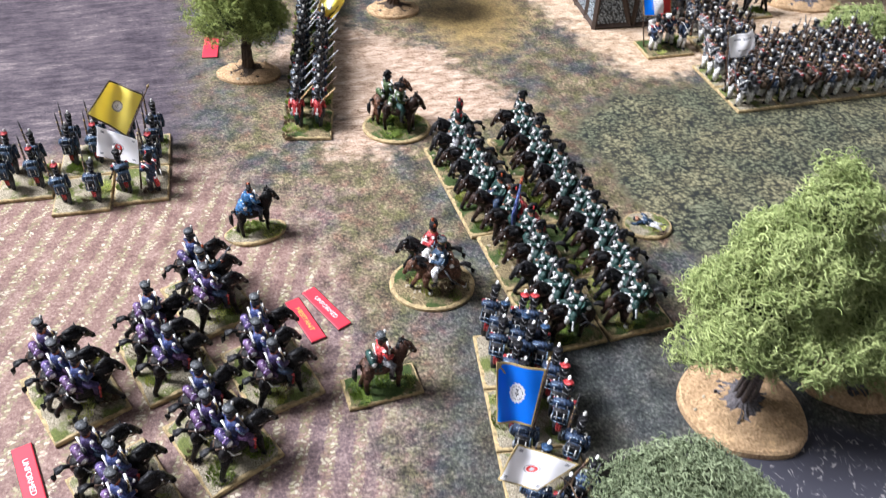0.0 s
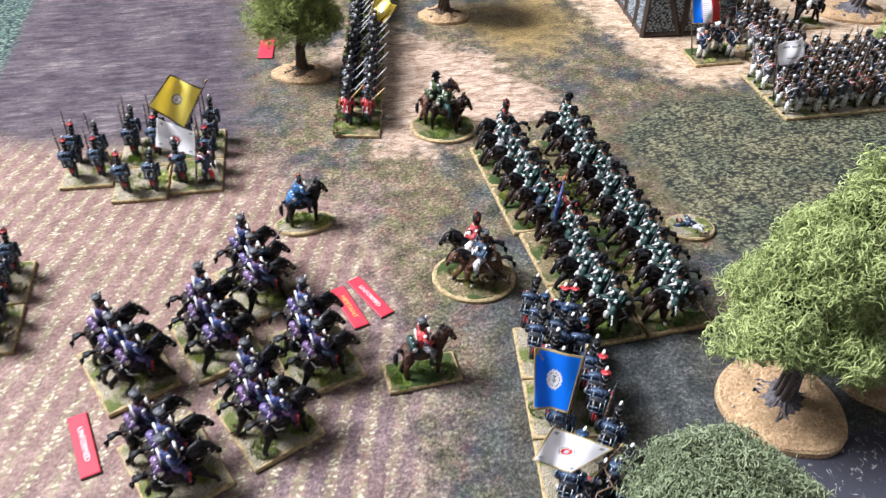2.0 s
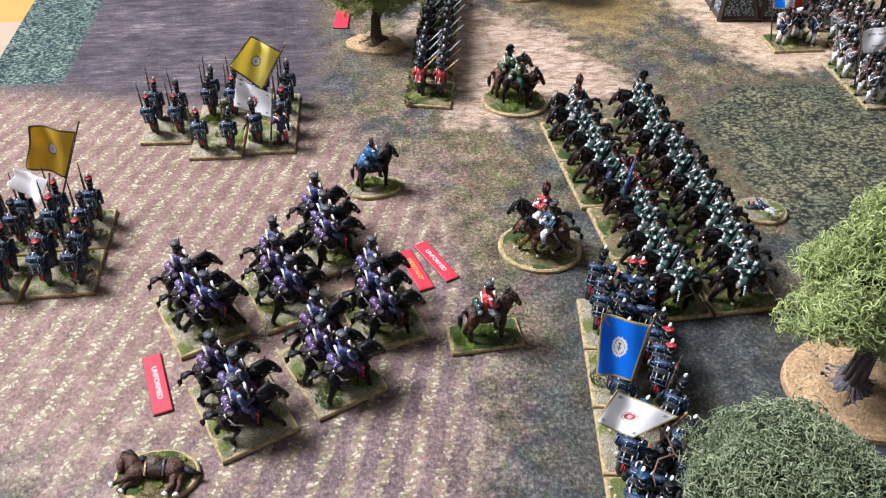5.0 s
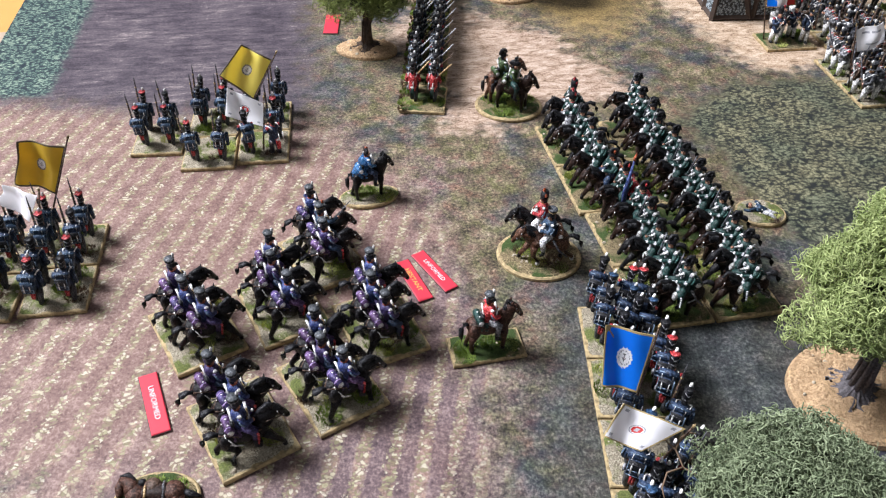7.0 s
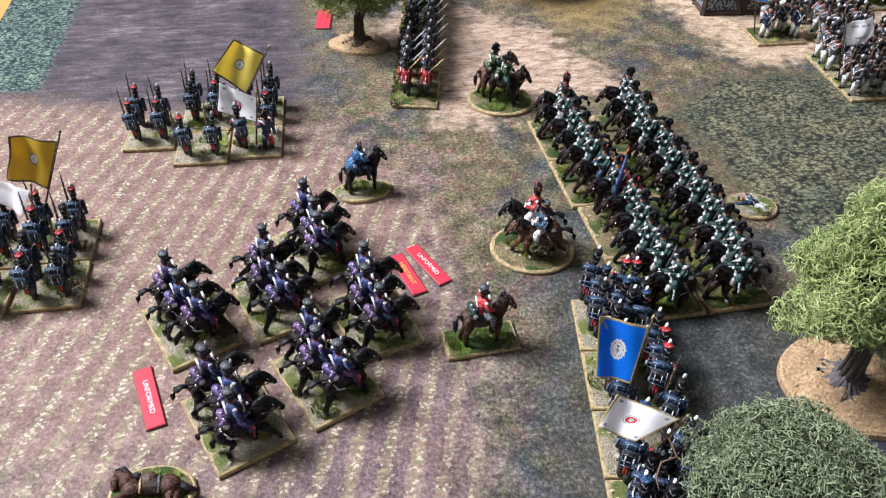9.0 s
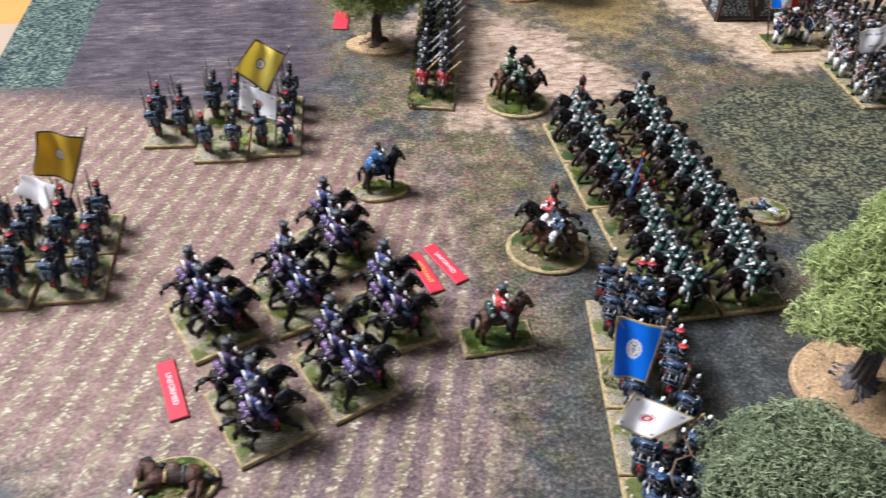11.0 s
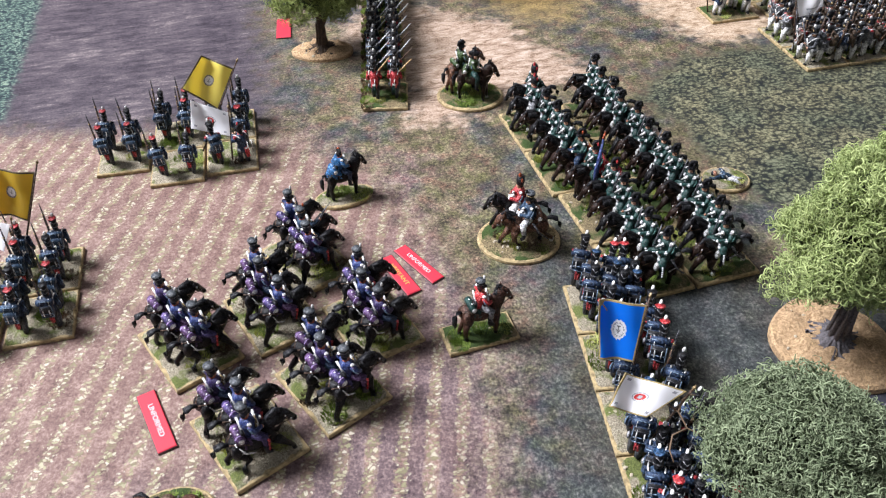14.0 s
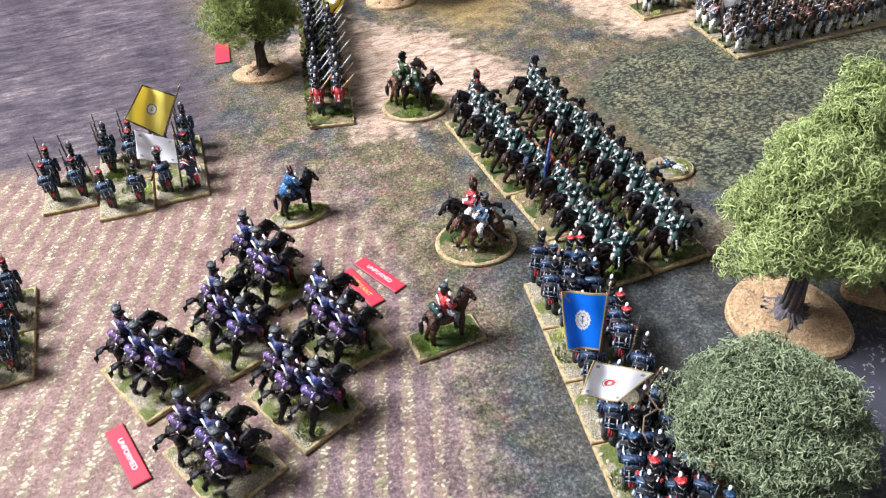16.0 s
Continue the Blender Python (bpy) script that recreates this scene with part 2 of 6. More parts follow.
def foot_mesh(name, coat, legs, pack, tails, lid, facing=RED, arms="shoulder", hat="shako", musket=STEEL, wide=0.80, stocky=True):
    a = Acc()
    for s in (-1, 1):
        step = 0.0018 * s
        a.tube([(step, 0.0021 * s, 0.001), (step * 0.6 + 0.0006, 0.0023 * s, 0.0075), (0, 0.0019 * s, 0.0145)], [0.0018, 0.0022, 0.0028], legs)
        a.ell((step + 0.001, 0.0021 * s, 0.001), (0.003, 0.0016, 0.0013), BLACK, 7, 4)
    a.tube([(0, 0, 0.0118), (0, 0, 0.0145), (0, 0, 0.0168), (0.0004, 0, 0.0215), (0, 0, 0.0246)], [0.0036, 0.0042, 0.0036, 0.0045, 0.0028], coat, 12)
    a.ell((0, 0, 0.0232), (0.0029, 0.0056, 0.0024), coat, 10, 6)
    # coat tails with turned-back facings, belts and straps
    for s in (-1, 1):
        a.tube([(-0.0034, 0.0007 * s, 0.0162), (-0.005, 0.0008 * s, 0.0128), (-0.0052, 0.0007 * s, 0.0082)], [0.0009, 0.0011, 0.0008], tails, 7)
        a.ell((-0.0052, 0.0008 * s, 0.0163), (0.0009, 0.0011, 0.0007), WHITE, 6, 4)
        a.ell((0.0002, 0.0056 * s, 0.0245), (0.0016, 0.0017, 0.0009), facing, 7, 4)
        a.tube([(0.0046, 0.0032 * s, 0.0236), (0.0048, -0.0024 * s, 0.0168)], [0.00045, 0.00045], WHITE, 5)
        a.tube([(-0.0089, 0.0021 * s, 0.0236), (-0.0098, 0.0021 * s, 0.0178)], [0.0004, 0.0004], WHITE, 5)
        a.tube([(0.0036, 0.0038 * s, 0.0242), (0, 0.0043 * s, 0.0257), (-0.004, 0.0038 * s, 0.0246)], [0.0004, 0.0004, 0.0004], WHITE, 5)
    if pack:
        a.box((-0.0065, 0, 0.0201), (0.0047, 0.0084, 0.0076), pack)
        a.box((-0.009, 0, 0.0214), (0.0008, 0.0076, 0.0048), BLACK if pack is NAVY else pack)
        a.tube([(-0.0062, -0.0056, 0.0254), (-0.0064, 0, 0.0259), (-0.0062, 0.0056, 0.0254)], [0.002, 0.0021, 0.002], pack, 9)
        edge = GREYCLOTH if legs is WHITE else HIGHLIGHT
        for p, q in (((-0.0095, -0.0038, 0.0188), (-0.0095, 0.0038, 0.0188)), ((-0.009, 0.0042, 0.0164), (-0.009, 0.0042, 0.0238)), ((-0.009, -0.0042, 0.0164), (-0.009, -0.0042, 0.0238)), ((-0.0079, -0.0046, 0.0267), (-0.0079, 0.0046, 0.0267)), ((-0.009, -0.004, 0.0162), (-0.009, 0.004, 0.0162))):
            a.tube([p, q], [0.0003, 0.0003], edge, 4)
        for s in (-1, 1):
            a.ell((-0.0062, 0.0053 * s, 0.0249), (0.0014, 0.0004, 0.0014), GREYCLOTH, 7, 4)
        for s in (-1, 1):
            a.tube([(-0.0058, 0.003 * s, 0.0273), (-0.008, 0.003 * s, 0.0264), (-0.0086, 0.003 * s, 0.0238)], [0.00036, 0.00036, 0.00036], WHITE, 5)
        for z in (0.0188, 0.0222):
            a.tube([(-0.0086, -0.0038, z), (-0.0096, 0.0038, z)], [0.0003, 0.0003], GREYCLOTH, 4)
        a.box((-0.0048, -0.002, 0.015), (0.0026, 0.005, 0.0034), BLACK)
    a.ell((-0.001, 0.0052, 0.0138), (0.002, 0.001, 0.002), GREYCLOTH, 7, 5)
    a.ell((0.0003, 0, 0.0272), (0.0022, 0.0019, 0.0025), SKIN)
    a.tube([(0, 0, 0.0242), (0.0002, 0, 0.0257)], [0.0021, 0.0019], facing, 8)
    a.ell((-0.0009, 0, 0.0274), (0.0018, 0.002, 0.0023), BLACK)
    if hat == "shako":
        a.tube([(0, 0, 0.0284), (-0.0002, 0, 0.0318), (-0.0003, 0, 0.0343)], [0.0024, 0.0025, 0.0031], BLACK, 10)
        a.tube([(-0.0003, 0, 0.0342), (-0.0003, 0, 0.0348)], [0.0031, 0.0028], lid, 12)
        a.tube([(-0.0028, 0.0012, 0.0328), (-0.003, -0.001, 0.0314), (-0.0008, -0.0028, 0.0326)], [0.00025, 0.00025, 0.00025], GREYCLOTH, 5)
        a.tube([(0, 0, 0.0285), (0, 0, 0.0291)], [0.0026, 0.0026], GREYCLOTH, 10)
        a.ell((0.0025, 0, 0.0286), (0.0016, 0.0019, 0.0004), BLACK, 7, 4)
        a.ell((0.0021, 0, 0.0355), (0.0012, 0.0012, 0.0015), WHITE, 7, 5)
        a.ell((0.0022, 0, 0.0312), (0.0006, 0.0012, 0.0012), BRASS, 6, 4)
    elif hat == "bicorne":
        a.ell((-0.0002, 0, 0.0302), (0.0016, 0.0048, 0.0028), BLACK, 8, 5)
        a.ell((0.0012, 0, 0.032), (0.0006, 0.0008, 0.0018), RED, 6, 4)
    else:
        a.ell((0, 0, 0.0315), (0.0027, 0.0027, 0.0042), BLACK, 9, 6)
        a.ell((0.0006, 0.0024, 0.0345), (0.0008, 0.0008, 0.002), lid, 6, 4)
    if arms == "shoulder":
        a.tube([(0, -0.0055, 0.0234), (-0.0006, -0.0062, 0.0188), (0.0018, -0.0056, 0.0148)], [0.0019, 0.0018, 0.0013], coat)
        a.tube([(0.0013, -0.0057, 0.0158), (0.0019, -0.0056, 0.0147)], [0.0016, 0.0016], facing, 7)
        a.ell((0.0027, -0.0056, 0.0141), (0.001, 0.0009, 0.0012), SKIN, 6, 4)
        a.tube([(0, 0.0056, 0.0231), (0.0008, 0.0068, 0.0185), (0.0046, 0.0052, 0.0168)], [0.0017, 0.0016, 0.0012], coat)
        for y in (-0.0075, 0.0084):
            a.tube([(-0.0008, y * 0.9, 0.0236), (-0.001, y, 0.0212), (-0.0006, y, 0.0186)], [0.0004, 0.0005, 0.0004], HIGHLIGHT if legs is not WHITE else GREYCLOTH, 4)
        a.ell((0.0052, 0.005, 0.0166), (0.001, 0.0009, 0.001), SKIN, 6, 4)
        a.tube([(0.0052, 0.0056, 0.0148), (0.0036, 0.0062, 0.0235), (0.0026, 0.0064, 0.033)], [0.0013, 0.0009, 0.0007], WOOD, 6)
        a.tube([(0.0036, 0.0062, 0.0235), (0.0026, 0.0062, 0.037)], [0.0007, 0.0006], WOOD, 6)
        a.tube([(0.0026, 0.0058, 0.0255), (0.0018, 0.0059, 0.041), (0.0016, 0.0059, 0.0452)], [0.0006, 0.0005, 0.0003], STEEL, 6)
        for z in (0.028, 0.0325, 0.0365):
            a.tube([(0.0032 - (z - 0.0235) * 0.07, 0.006, z), (0.0031 - (z - 0.0235) * 0.07, 0.006, z + 0.0006)], [0.0009, 0.0009], BRASS, 6)
    elif arms == "slope":
        a.tube([(0, -0.0056, 0.0231), (0.0024, -0.0062, 0.019), (0.0054, -0.003, 0.0192)], [0.0017, 0.0015, 0.0012], coat)
        a.tube([(0, 0.0056, 0.0231), (0.0018, 0.0066, 0.0185), (0.0056, 0.0036, 0.0175)], [0.0017, 0.0016, 0.0012], coat)
        for y, z in ((-0.0028, 0.0193), (0.0036, 0.0176)):
            a.ell((0.006, y, z), (0.001, 0.001, 0.001), SKIN, 6, 4)
        a.tube([(0.0064, 0.0062, 0.0145), (0.0058, -0.0028, 0.021)], [0.0011, 0.0007], WOOD, 6)
        a.tube([(0.0059, -0.0015, 0.0202), (0.0052, -0.0125, 0.0305), (0.005, -0.0165, 0.0345)], [0.0009, 0.0007, 0.0004], musket, 6)
    else:
        for s in (-1, 1):
            a.tube([(0, 0.0056 * s, 0.0231), (0.003, 0.0062 * s, 0.0205), (0.0062, 0.0018 * s, 0.0225)], [0.0017, 0.0015, 0.0012], coat)
            a.ell((0.0066, 0.0014 * s, 0.0228), (0.001, 0.001, 0.001), SKIN, 6, 4)
    knobbly(a, 0.0005, len(a.v) % 17)
    # stocky proportions: short legs, large pack and headgear
    a.v = [(x * 0.98, y * wide, (z * 0.94 if not stocky else z * 0.84 if z < 0.0145 else 0.0122 + (z - 0.0145) * 1.02)) for x, y, z in a.v]
    return a.mesh(name)


# ---- painted mounted figure, facing +x ----
def mounted_mesh(name, hide, coat, cloth, legs, hat="shako", lid=SHAKO_LID, gait=0, socks=BLACK, plume=WHITE, arm="reins", belt=WHITE, fur=BLACK, cloak=None, fleece=False, braid=None, trim=None):
    a = Acc()
    a.ell((0, 0, 0.0203), (0.0118, 0.0056, 0.0062), hide, 12, 8)
    a.ell((-0.0092, 0, 0.0213), (0.006, 0.0052, 0.006), hide, 10, 7)
    a.ell((0.0092, 0, 0.021), (0.005, 0.0045, 0.0062), hide, 10, 7)
    drop, reach = ((-0.0025, 0.0018), (-0.0048, 0.0026), (0.0022, -0.0006))[gait % 3]
    hx, hz = 0.0172 + reach, 0.0328 + drop
    a.tube([(0.0092, 0, 0.0222), (0.0136 + reach * 0.5, 0, 0.0278 + drop * 0.5), (hx, 0, hz)], [0.0066, 0.0052, 0.0036], hide, 9, 0.62)
    a.tube([(hx - 0.0014, 0, hz + 0.0012), (hx + 0.0024, 0, hz - 0.0012), (hx + 0.0062, 0, hz - 0.0056)], [0.0031, 0.0034, 0.002], hide, 8, 0.72)
    a.ell((hx + 0.0065, 0, hz - 0.006), (0.0021, 0.0017, 0.002), hide, 7, 5)
    for s in (-1, 1):
        a.tube([(hx - 0.001, 0.0014 * s, hz + 0.003), (hx - 0.0006, 0.0019 * s, hz + 0.006)], [0.001, 0.0002], hide, 5)
        a.tube([(hx + 0.0048, 0.0018 * s, hz - 0.004), (0.0128, 0.0038 * s, 0.0262)], [0.0003, 0.0003], WOOD, 4)
        a.tube([(hx + 0.0012, 0.0025 * s, hz + 0.001), (hx + 0.0026, 0.0025 * s, hz - 0.0036)], [0.00045, 0.00045], WOOD, 4)
        a.ell((hx + 0.0046, 0.0019 * s, hz - 0.0036), (0.0006, 0.0005, 0.0006), PALE, 5, 4)
        a.ell((hx + 0.0016, 0.0027 * s, hz + 0.0006), (0.0005, 0.0004, 0.0005), PALE, 5, 4)
    a.tube([(0.0105, 0, 0.0282), (0.0124 + reach * 0.5, 0, 0.0318 + drop * 0.6), (hx - 0.0016, 0, hz + 0.0034), (hx + 0.0016, 0, hz + 0.0024)], [0.0022, 0.0027, 0.0025, 0.0012], fur, 7, 0.6)
    if gait == 2:
        tail = [(-0.0145, 0, 0.0238), (-0.0172, 0.0005, 0.0232), (-0.019, 0.0008, 0.0185), (-0.0192, 0.001, 0.013), (-0.0184, 0.001, 0.0085)]
    else:
        tail = [(-0.0145, 0, 0.0238), (-0.0176, 0.0006, 0.0252), (-0.0212, 0.0012, 0.0238), (-0.0238, 0.0018, 0.0196), (-0.0246, 0.002, 0.0158)]
    a.tube(tail, [0.001, 0.0014, 0.0019, 0.0016, 0.0002], fur, 8)
    # haunches, chest and shoulder muscle
    for s in (-1, 1):
        a.ell((-0.0108, 0.0032 * s, 0.0196), (0.0045, 0.0026, 0.0058), hide, 9, 6)
        a.ell((0.0098, 0.003 * s, 0.0192), (0.0038, 0.0022, 0.005), hide, 9, 6)
    # mane in locks
    for k in range(6):
        f = k / 5
        mx_, mz_ = 0.0112 + f * (hx - 0.0135), 0.0275 + f * (hz - 0.0255)
        a.tube([(mx_, 0.0004, mz_ + 0.0014), (mx_ - 0.0004, 0.0026, mz_ - 0.0004), (mx_ - 0.001, 0.0034, mz_ - 0.003)], [0.0011, 0.001, 0.0003], fur, 5)
    strides = (
        [(0.0165, 0.0105, 0.0195, 0.0045), (0.0105, 0.0098, 0.0065, 0.0012), (-0.0065, 0.0105, -0.0115, 0.002), (-0.0135, 0.0115, -0.0185, 0.0065)],
        [(0.0115, 0.0105, 0.0125, 0.0012), (0.016, 0.012, 0.0145, 0.0055), (-0.013, 0.0105, -0.0165, 0.0012), (-0.006, 0.011, -0.0065, 0.0018)],
        [(0.0105, 0.0105, 0.0102, 0.001), (0.0118, 0.0105, 0.0126, 0.001), (-0.0128, 0.0108, -0.0124, 0.001), (-0.0112, 0.0108, -0.0148, 0.001)],
    )[gait % 3]
    for i, (kx, kz, fx, fz) in enumerate(strides):
        s, x0 = (1 if i % 2 else -1), (0.0102 if i < 2 else -0.0102)
        a.tube([(x0, 0.0028 * s, 0.0185), (kx, 0.003 * s, kz), (fx, 0.003 * s, fz + 0.002)], [0.0036, 0.0019, 0.0014], hide, 7)
        a.tube([(fx, 0.003 * s, fz + 0.0028), (fx + 0.0004, 0.003 * s, fz)], [0.0012, 0.0017], socks if i % 2 else BLACK, 7)
    for s in (-1, 1):
        a.tube([(0.0136, 0.0, 0.0205), (0.0096, 0.0041 * s, 0.0222), (0.003, 0.0052 * s, 0.0222)], [0.0004, 0.0004, 0.0004], WOOD, 5)
        a.tube([(-0.0142, 0.001 * s, 0.0245), (-0.010, 0.004 * s, 0.0262), (-0.004, 0.005 * s, 0.0235)], [0.0004, 0.0004, 0.0004], WOOD, 5)
    a.v = [(x * 0.80, y * 1.08, z * 0.87 - max(0.0, x - 0.01) * 0.22) for x, y, z in a.v]
    knobbly(a, 0.0003, gait + 2)
    horse = a.mesh("horse")
    a = Acc()
    if fleece:
        a.ell((0.0052, 0.0, 0.0242), (0.0024, 0.005, 0.0024), PALE, 9, 6)
        for s in (-1, 1):
            a.ell((0.0078, 0.0052 * s, 0.0212), (0.0021, 0.0018, 0.0032), WHITE, 8, 6)
    a.ell((-0.0022, 0, 0.0208), (0.0088, 0.0058, 0.0056), cloth, 12, 8)
    a.tube([(-0.0068, -0.0052, 0.0278), (-0.0072, 0, 0.0284), (-0.0068, 0.0052, 0.0278)], [0.0024, 0.0024, 0.0024], cloth, 9)
    for s in (-1, 1):
        a.ell((-0.0068, 0.0054 * s, 0.0278), (0.0019, 0.0006, 0.0019), belt, 7, 4)
        a.tube([(-0.0072, 0.0022 * s, 0.0307), (-0.0052, 0.0022 * s, 0.028)], [0.0005, 0.0005], belt, 5)
        a.tube([(-0.0005, 0.0022 * s, 0.0262), (0.0048, 0.0062 * s, 0.0238), (0.004, 0.0068 * s, 0.0168)], [0.0028, 0.0025, 0.0017], legs, 8)
        a.tube([(0.004, 0.0068 * s, 0.0185), (0.0038, 0.007 * s, 0.0138), (0.0062, 0.0072 * s, 0.0126)], [0.0017, 0.0014, 0.001], BLACK, 7)
    a.tube([(-0.001, 0, 0.0255), (-0.0006, 0, 0.0295), (-0.0002, 0, 0.0345), (-0.0004, 0, 0.0378)], [0.0036, 0.0032, 0.0042, 0.0024], coat, 10)
    a.ell((-0.0003, 0, 0.0362), (0.0027, 0.0054, 0.0021), coat)
    a.tube([(-0.0036, 0, 0.0282), (-0.0058, 0, 0.0272)], [0.0026, 0.0016], coat, 7)
    a.tube([(0.0042, 0.003, 0.0368), (0.0042, -0.003, 0.0298)], [0.0007, 0.0007], belt, 5)
    a.tube([(-0.0042, 0.003, 0.0368), (-0.0042, -0.003, 0.0302)], [0.0007, 0.0007], belt, 5)
    a.box((-0.0048, -0.0022, 0.0306), (0.0018, 0.0036, 0.003), BLACK)
    a.ell((0.0004, 0, 0.0398), (0.0023, 0.0019, 0.0025), SKIN)
    a.tube([(-0.0002, 0, 0.0368), (0, 0, 0.0384)], [0.0022, 0.0019], plume if plume is not WHITE else ORANGE, 8)
    a.ell((-0.0008, 0, 0.04), (0.0018, 0.002, 0.0023), BLACK)
    if hat == "shako":
        a.tube([(0, 0, 0.0412), (-0.0003, 0, 0.044), (-0.0004, 0, 0.0468)], [0.0024, 0.0026, 0.0032], BLACK, 10)
        a.tube([(-0.0004, 0, 0.0468), (-0.0004, 0, 0.0473)], [0.0032, 0.0029], lid, 10)
        a.tube([(-0.0003, 0, 0.0447), (-0.00035, 0, 0.0456)], [0.00285, 0.003], BRASS if plume is not WHITE else GREYCLOTH, 10)
        a.ell((0.0024, 0, 0.0413), (0.0016, 0.0019, 0.0004), BLACK, 7, 4)
        a.ell((0.0022, 0, 0.0483), (0.0009, 0.0009, 0.0016), plume, 6, 5)
    elif hat == "helmet":
        a.ell((-0.0001, 0, 0.0425), (0.0029, 0.0025, 0.0026), BLACK, 9, 6)
        a.tube([(0.003, 0, 0.0445), (0.0012, 0, 0.0468), (-0.002, 0, 0.0462), (-0.0036, 0, 0.043)], [0.0011, 0.0015, 0.0015, 0.0009], fur, 7)
        a.ell((0.0026, 0, 0.0418), (0.0015, 0.0018, 0.0004), BLACK, 7, 4)
        a.ell((0.0002, 0.0024, 0.046), (0.0007, 0.0007, 0.0018), plume, 6, 5)
    elif hat == "busby":
        a.tube([(0, 0, 0.041), (-0.0002, 0, 0.0445), (-0.0003, 0, 0.0476)], [0.0027, 0.0031, 0.0026], BLACK, 10)
        a.ell((0.0004, 0.0006, 0.0488), (0.001, 0.001, 0.0022), plume, 6, 5)
        a.ell((-0.0008, 0.0024, 0.0455), (0.0009, 0.0009, 0.002), plume, 6, 5)
    else:
        a.ell((-0.0002, 0, 0.0432), (0.0052 if hat == "bicorne_long" else 0.0018, 0.0018 if hat == "bicorne_long" else 0.005, 0.0029), BLACK, 9, 6)
        a.ell((0, 0, 0.0458), (0.0018, 0.001, 0.0008), plume, 6, 4)
    if braid:
        for z, q in ((0.0308, 0.0036), (0.0328, 0.0041), (0.0348, 0.0044)):
            a.tube([(q * 0.92, -0.0026, z), (q, 0, z - 0.0003), (q * 0.92, 0.0026, z)], [0.0005, 0.0005, 0.0005], BRASS, 5)
        for s in (-1, 1):
            a.tube([(0.0012, 0.0046 * s, 0.026), (0.0062, 0.0084 * s, 0.0232), (0.0048, 0.0086 * s, 0.0168)], [0.0007, 0.0007, 0.0006], RED, 5)
            a.tube([(-0.0098, 0.0035 * s, 0.0262), (-0.0095, 0.0058 * s, 0.0205), (-0.0035, 0.0064 * s, 0.0168)], [0.0004, 0.0004, 0.0004], WHITE, 5)
        for y in (-0.0036, 0.0, 0.0036):
            a.tube([(-0.007, y - 0.0003, 0.0282), (-0.007, y + 0.0003, 0.0282)], [0.0026, 0.0026], braid, 9)
        for s in (-1, 1):
            a.tube([(-0.0003, 0.0056 * s, 0.0372), (-0.0002, 0.0062 * s, 0.0352)], [0.0008, 0.001], braid, 7)
            a.tube([(-0.009, 0.005 * s, 0.0235), (-0.0065, 0.0064 * s, 0.0185), (-0.002, 0.0062 * s, 0.0165)], [0.0005, 0.0005, 0.0005], belt, 5)
    for s in (-1, 1):
        a.tube([(-0.0014, 0.0066 * s, 0.0362), (-0.0008, 0.0078 * s, 0.0342), (0.0008, 0.008 * s, 0.032)], [0.0004, 0.0006, 0.0004], GREENLIGHT if coat is GREEN else HIGHLIGHT, 4)
        a.ell((-0.0002, 0.0056 * s, 0.0378), (0.0013, 0.0013, 0.0006), belt, 6, 4)
    if trim:
        for s in (-1, 1):
            a.ell((0.0034, 0.0017 * s, 0.0352), (0.0008, 0.0015, 0.0017), trim, 7, 5)
            a.ell((0.0036, 0.0011 * s, 0.0322), (0.0007, 0.0008, 0.0014), trim, 6, 4)
            a.ell((0.0004, 0.0058 * s, 0.0372), (0.0016, 0.0013, 0.0007), trim, 6, 4)
            for x, y, z in ((0.0052, 0.0085, 0.0222), (0.005, 0.0086, 0.0204), (0.0048, 0.0086, 0.0186), (0.0046, 0.0086, 0.0166), (0.0044, 0.0085, 0.0148)):
                a.ell((x, y * s, z), (0.0008, 0.0006, 0.0006), trim, 5, 4)
            a.tube([(-0.0102, 0.0045 * s, 0.0225), (-0.0072, 0.0062 * s, 0.0168), (-0.002, 0.0064 * s, 0.0152)], [0.0005, 0.0005, 0.0005], trim, 5)
        a.tube([(-0.0004, 0.0046, 0.0378), (-0.0046, 0.003, 0.0352), (-0.0058, -0.001, 0.031)], [0.0005, 0.0006, 0.0005], trim, 5)
        a.tube([(0.0036, 0.005, 0.0318), (0.0026, 0.0067, 0.0314)], [0.0012, 0.0013], trim, 6)
    if cloak:
        a.tube([(-0.0012, 0, 0.0372), (-0.003, 0, 0.0325), (-0.0062, 0, 0.0265), (-0.0092, 0, 0.0205)], [0.0036, 0.0046, 0.0052, 0.005], cloak, 11, 1.1)
    if arm == "sabre":
        a.tube([(-0.0003, -0.0054, 0.0361), (0.004, -0.0066, 0.0352), (0.0086, -0.0064, 0.0362)], [0.0017, 0.0015, 0.0012], coat)
        a.ell((0.0092, -0.0064, 0.0364), (0.0011, 0.0011, 0.0011), SKIN, 6, 4)
        a.tube([(0.0094, -0.0064, 0.0366), (0.0135, -0.0066, 0.0425), (0.0188, -0.0066, 0.0465)], [0.0006, 0.0005, 0.0002], STEEL, 5)
    elif arm == "carbine":
        a.tube([(-0.0003, -0.0054, 0.0361), (0.0014, -0.0066, 0.032), (0.0044, -0.0052, 0.0296)], [0.0017, 0.0015, 0.0012], coat)
        a.tube([(0.0044, -0.0052, 0.0285), (0.0024, -0.0054, 0.038), (0.0014, -0.0054, 0.0455)], [0.0009, 0.0006, 0.0003], STEEL, 5)
    else:
        a.tube([(-0.0003, -0.0054, 0.0361), (0.0012, -0.0067, 0.0318), (0.0054, -0.0036, 0.0298)], [0.0017, 0.0015, 0.0012], coat)
        a.ell((0.0058, -0.0034, 0.0296), (0.001, 0.001, 0.001), SKIN, 6, 4)
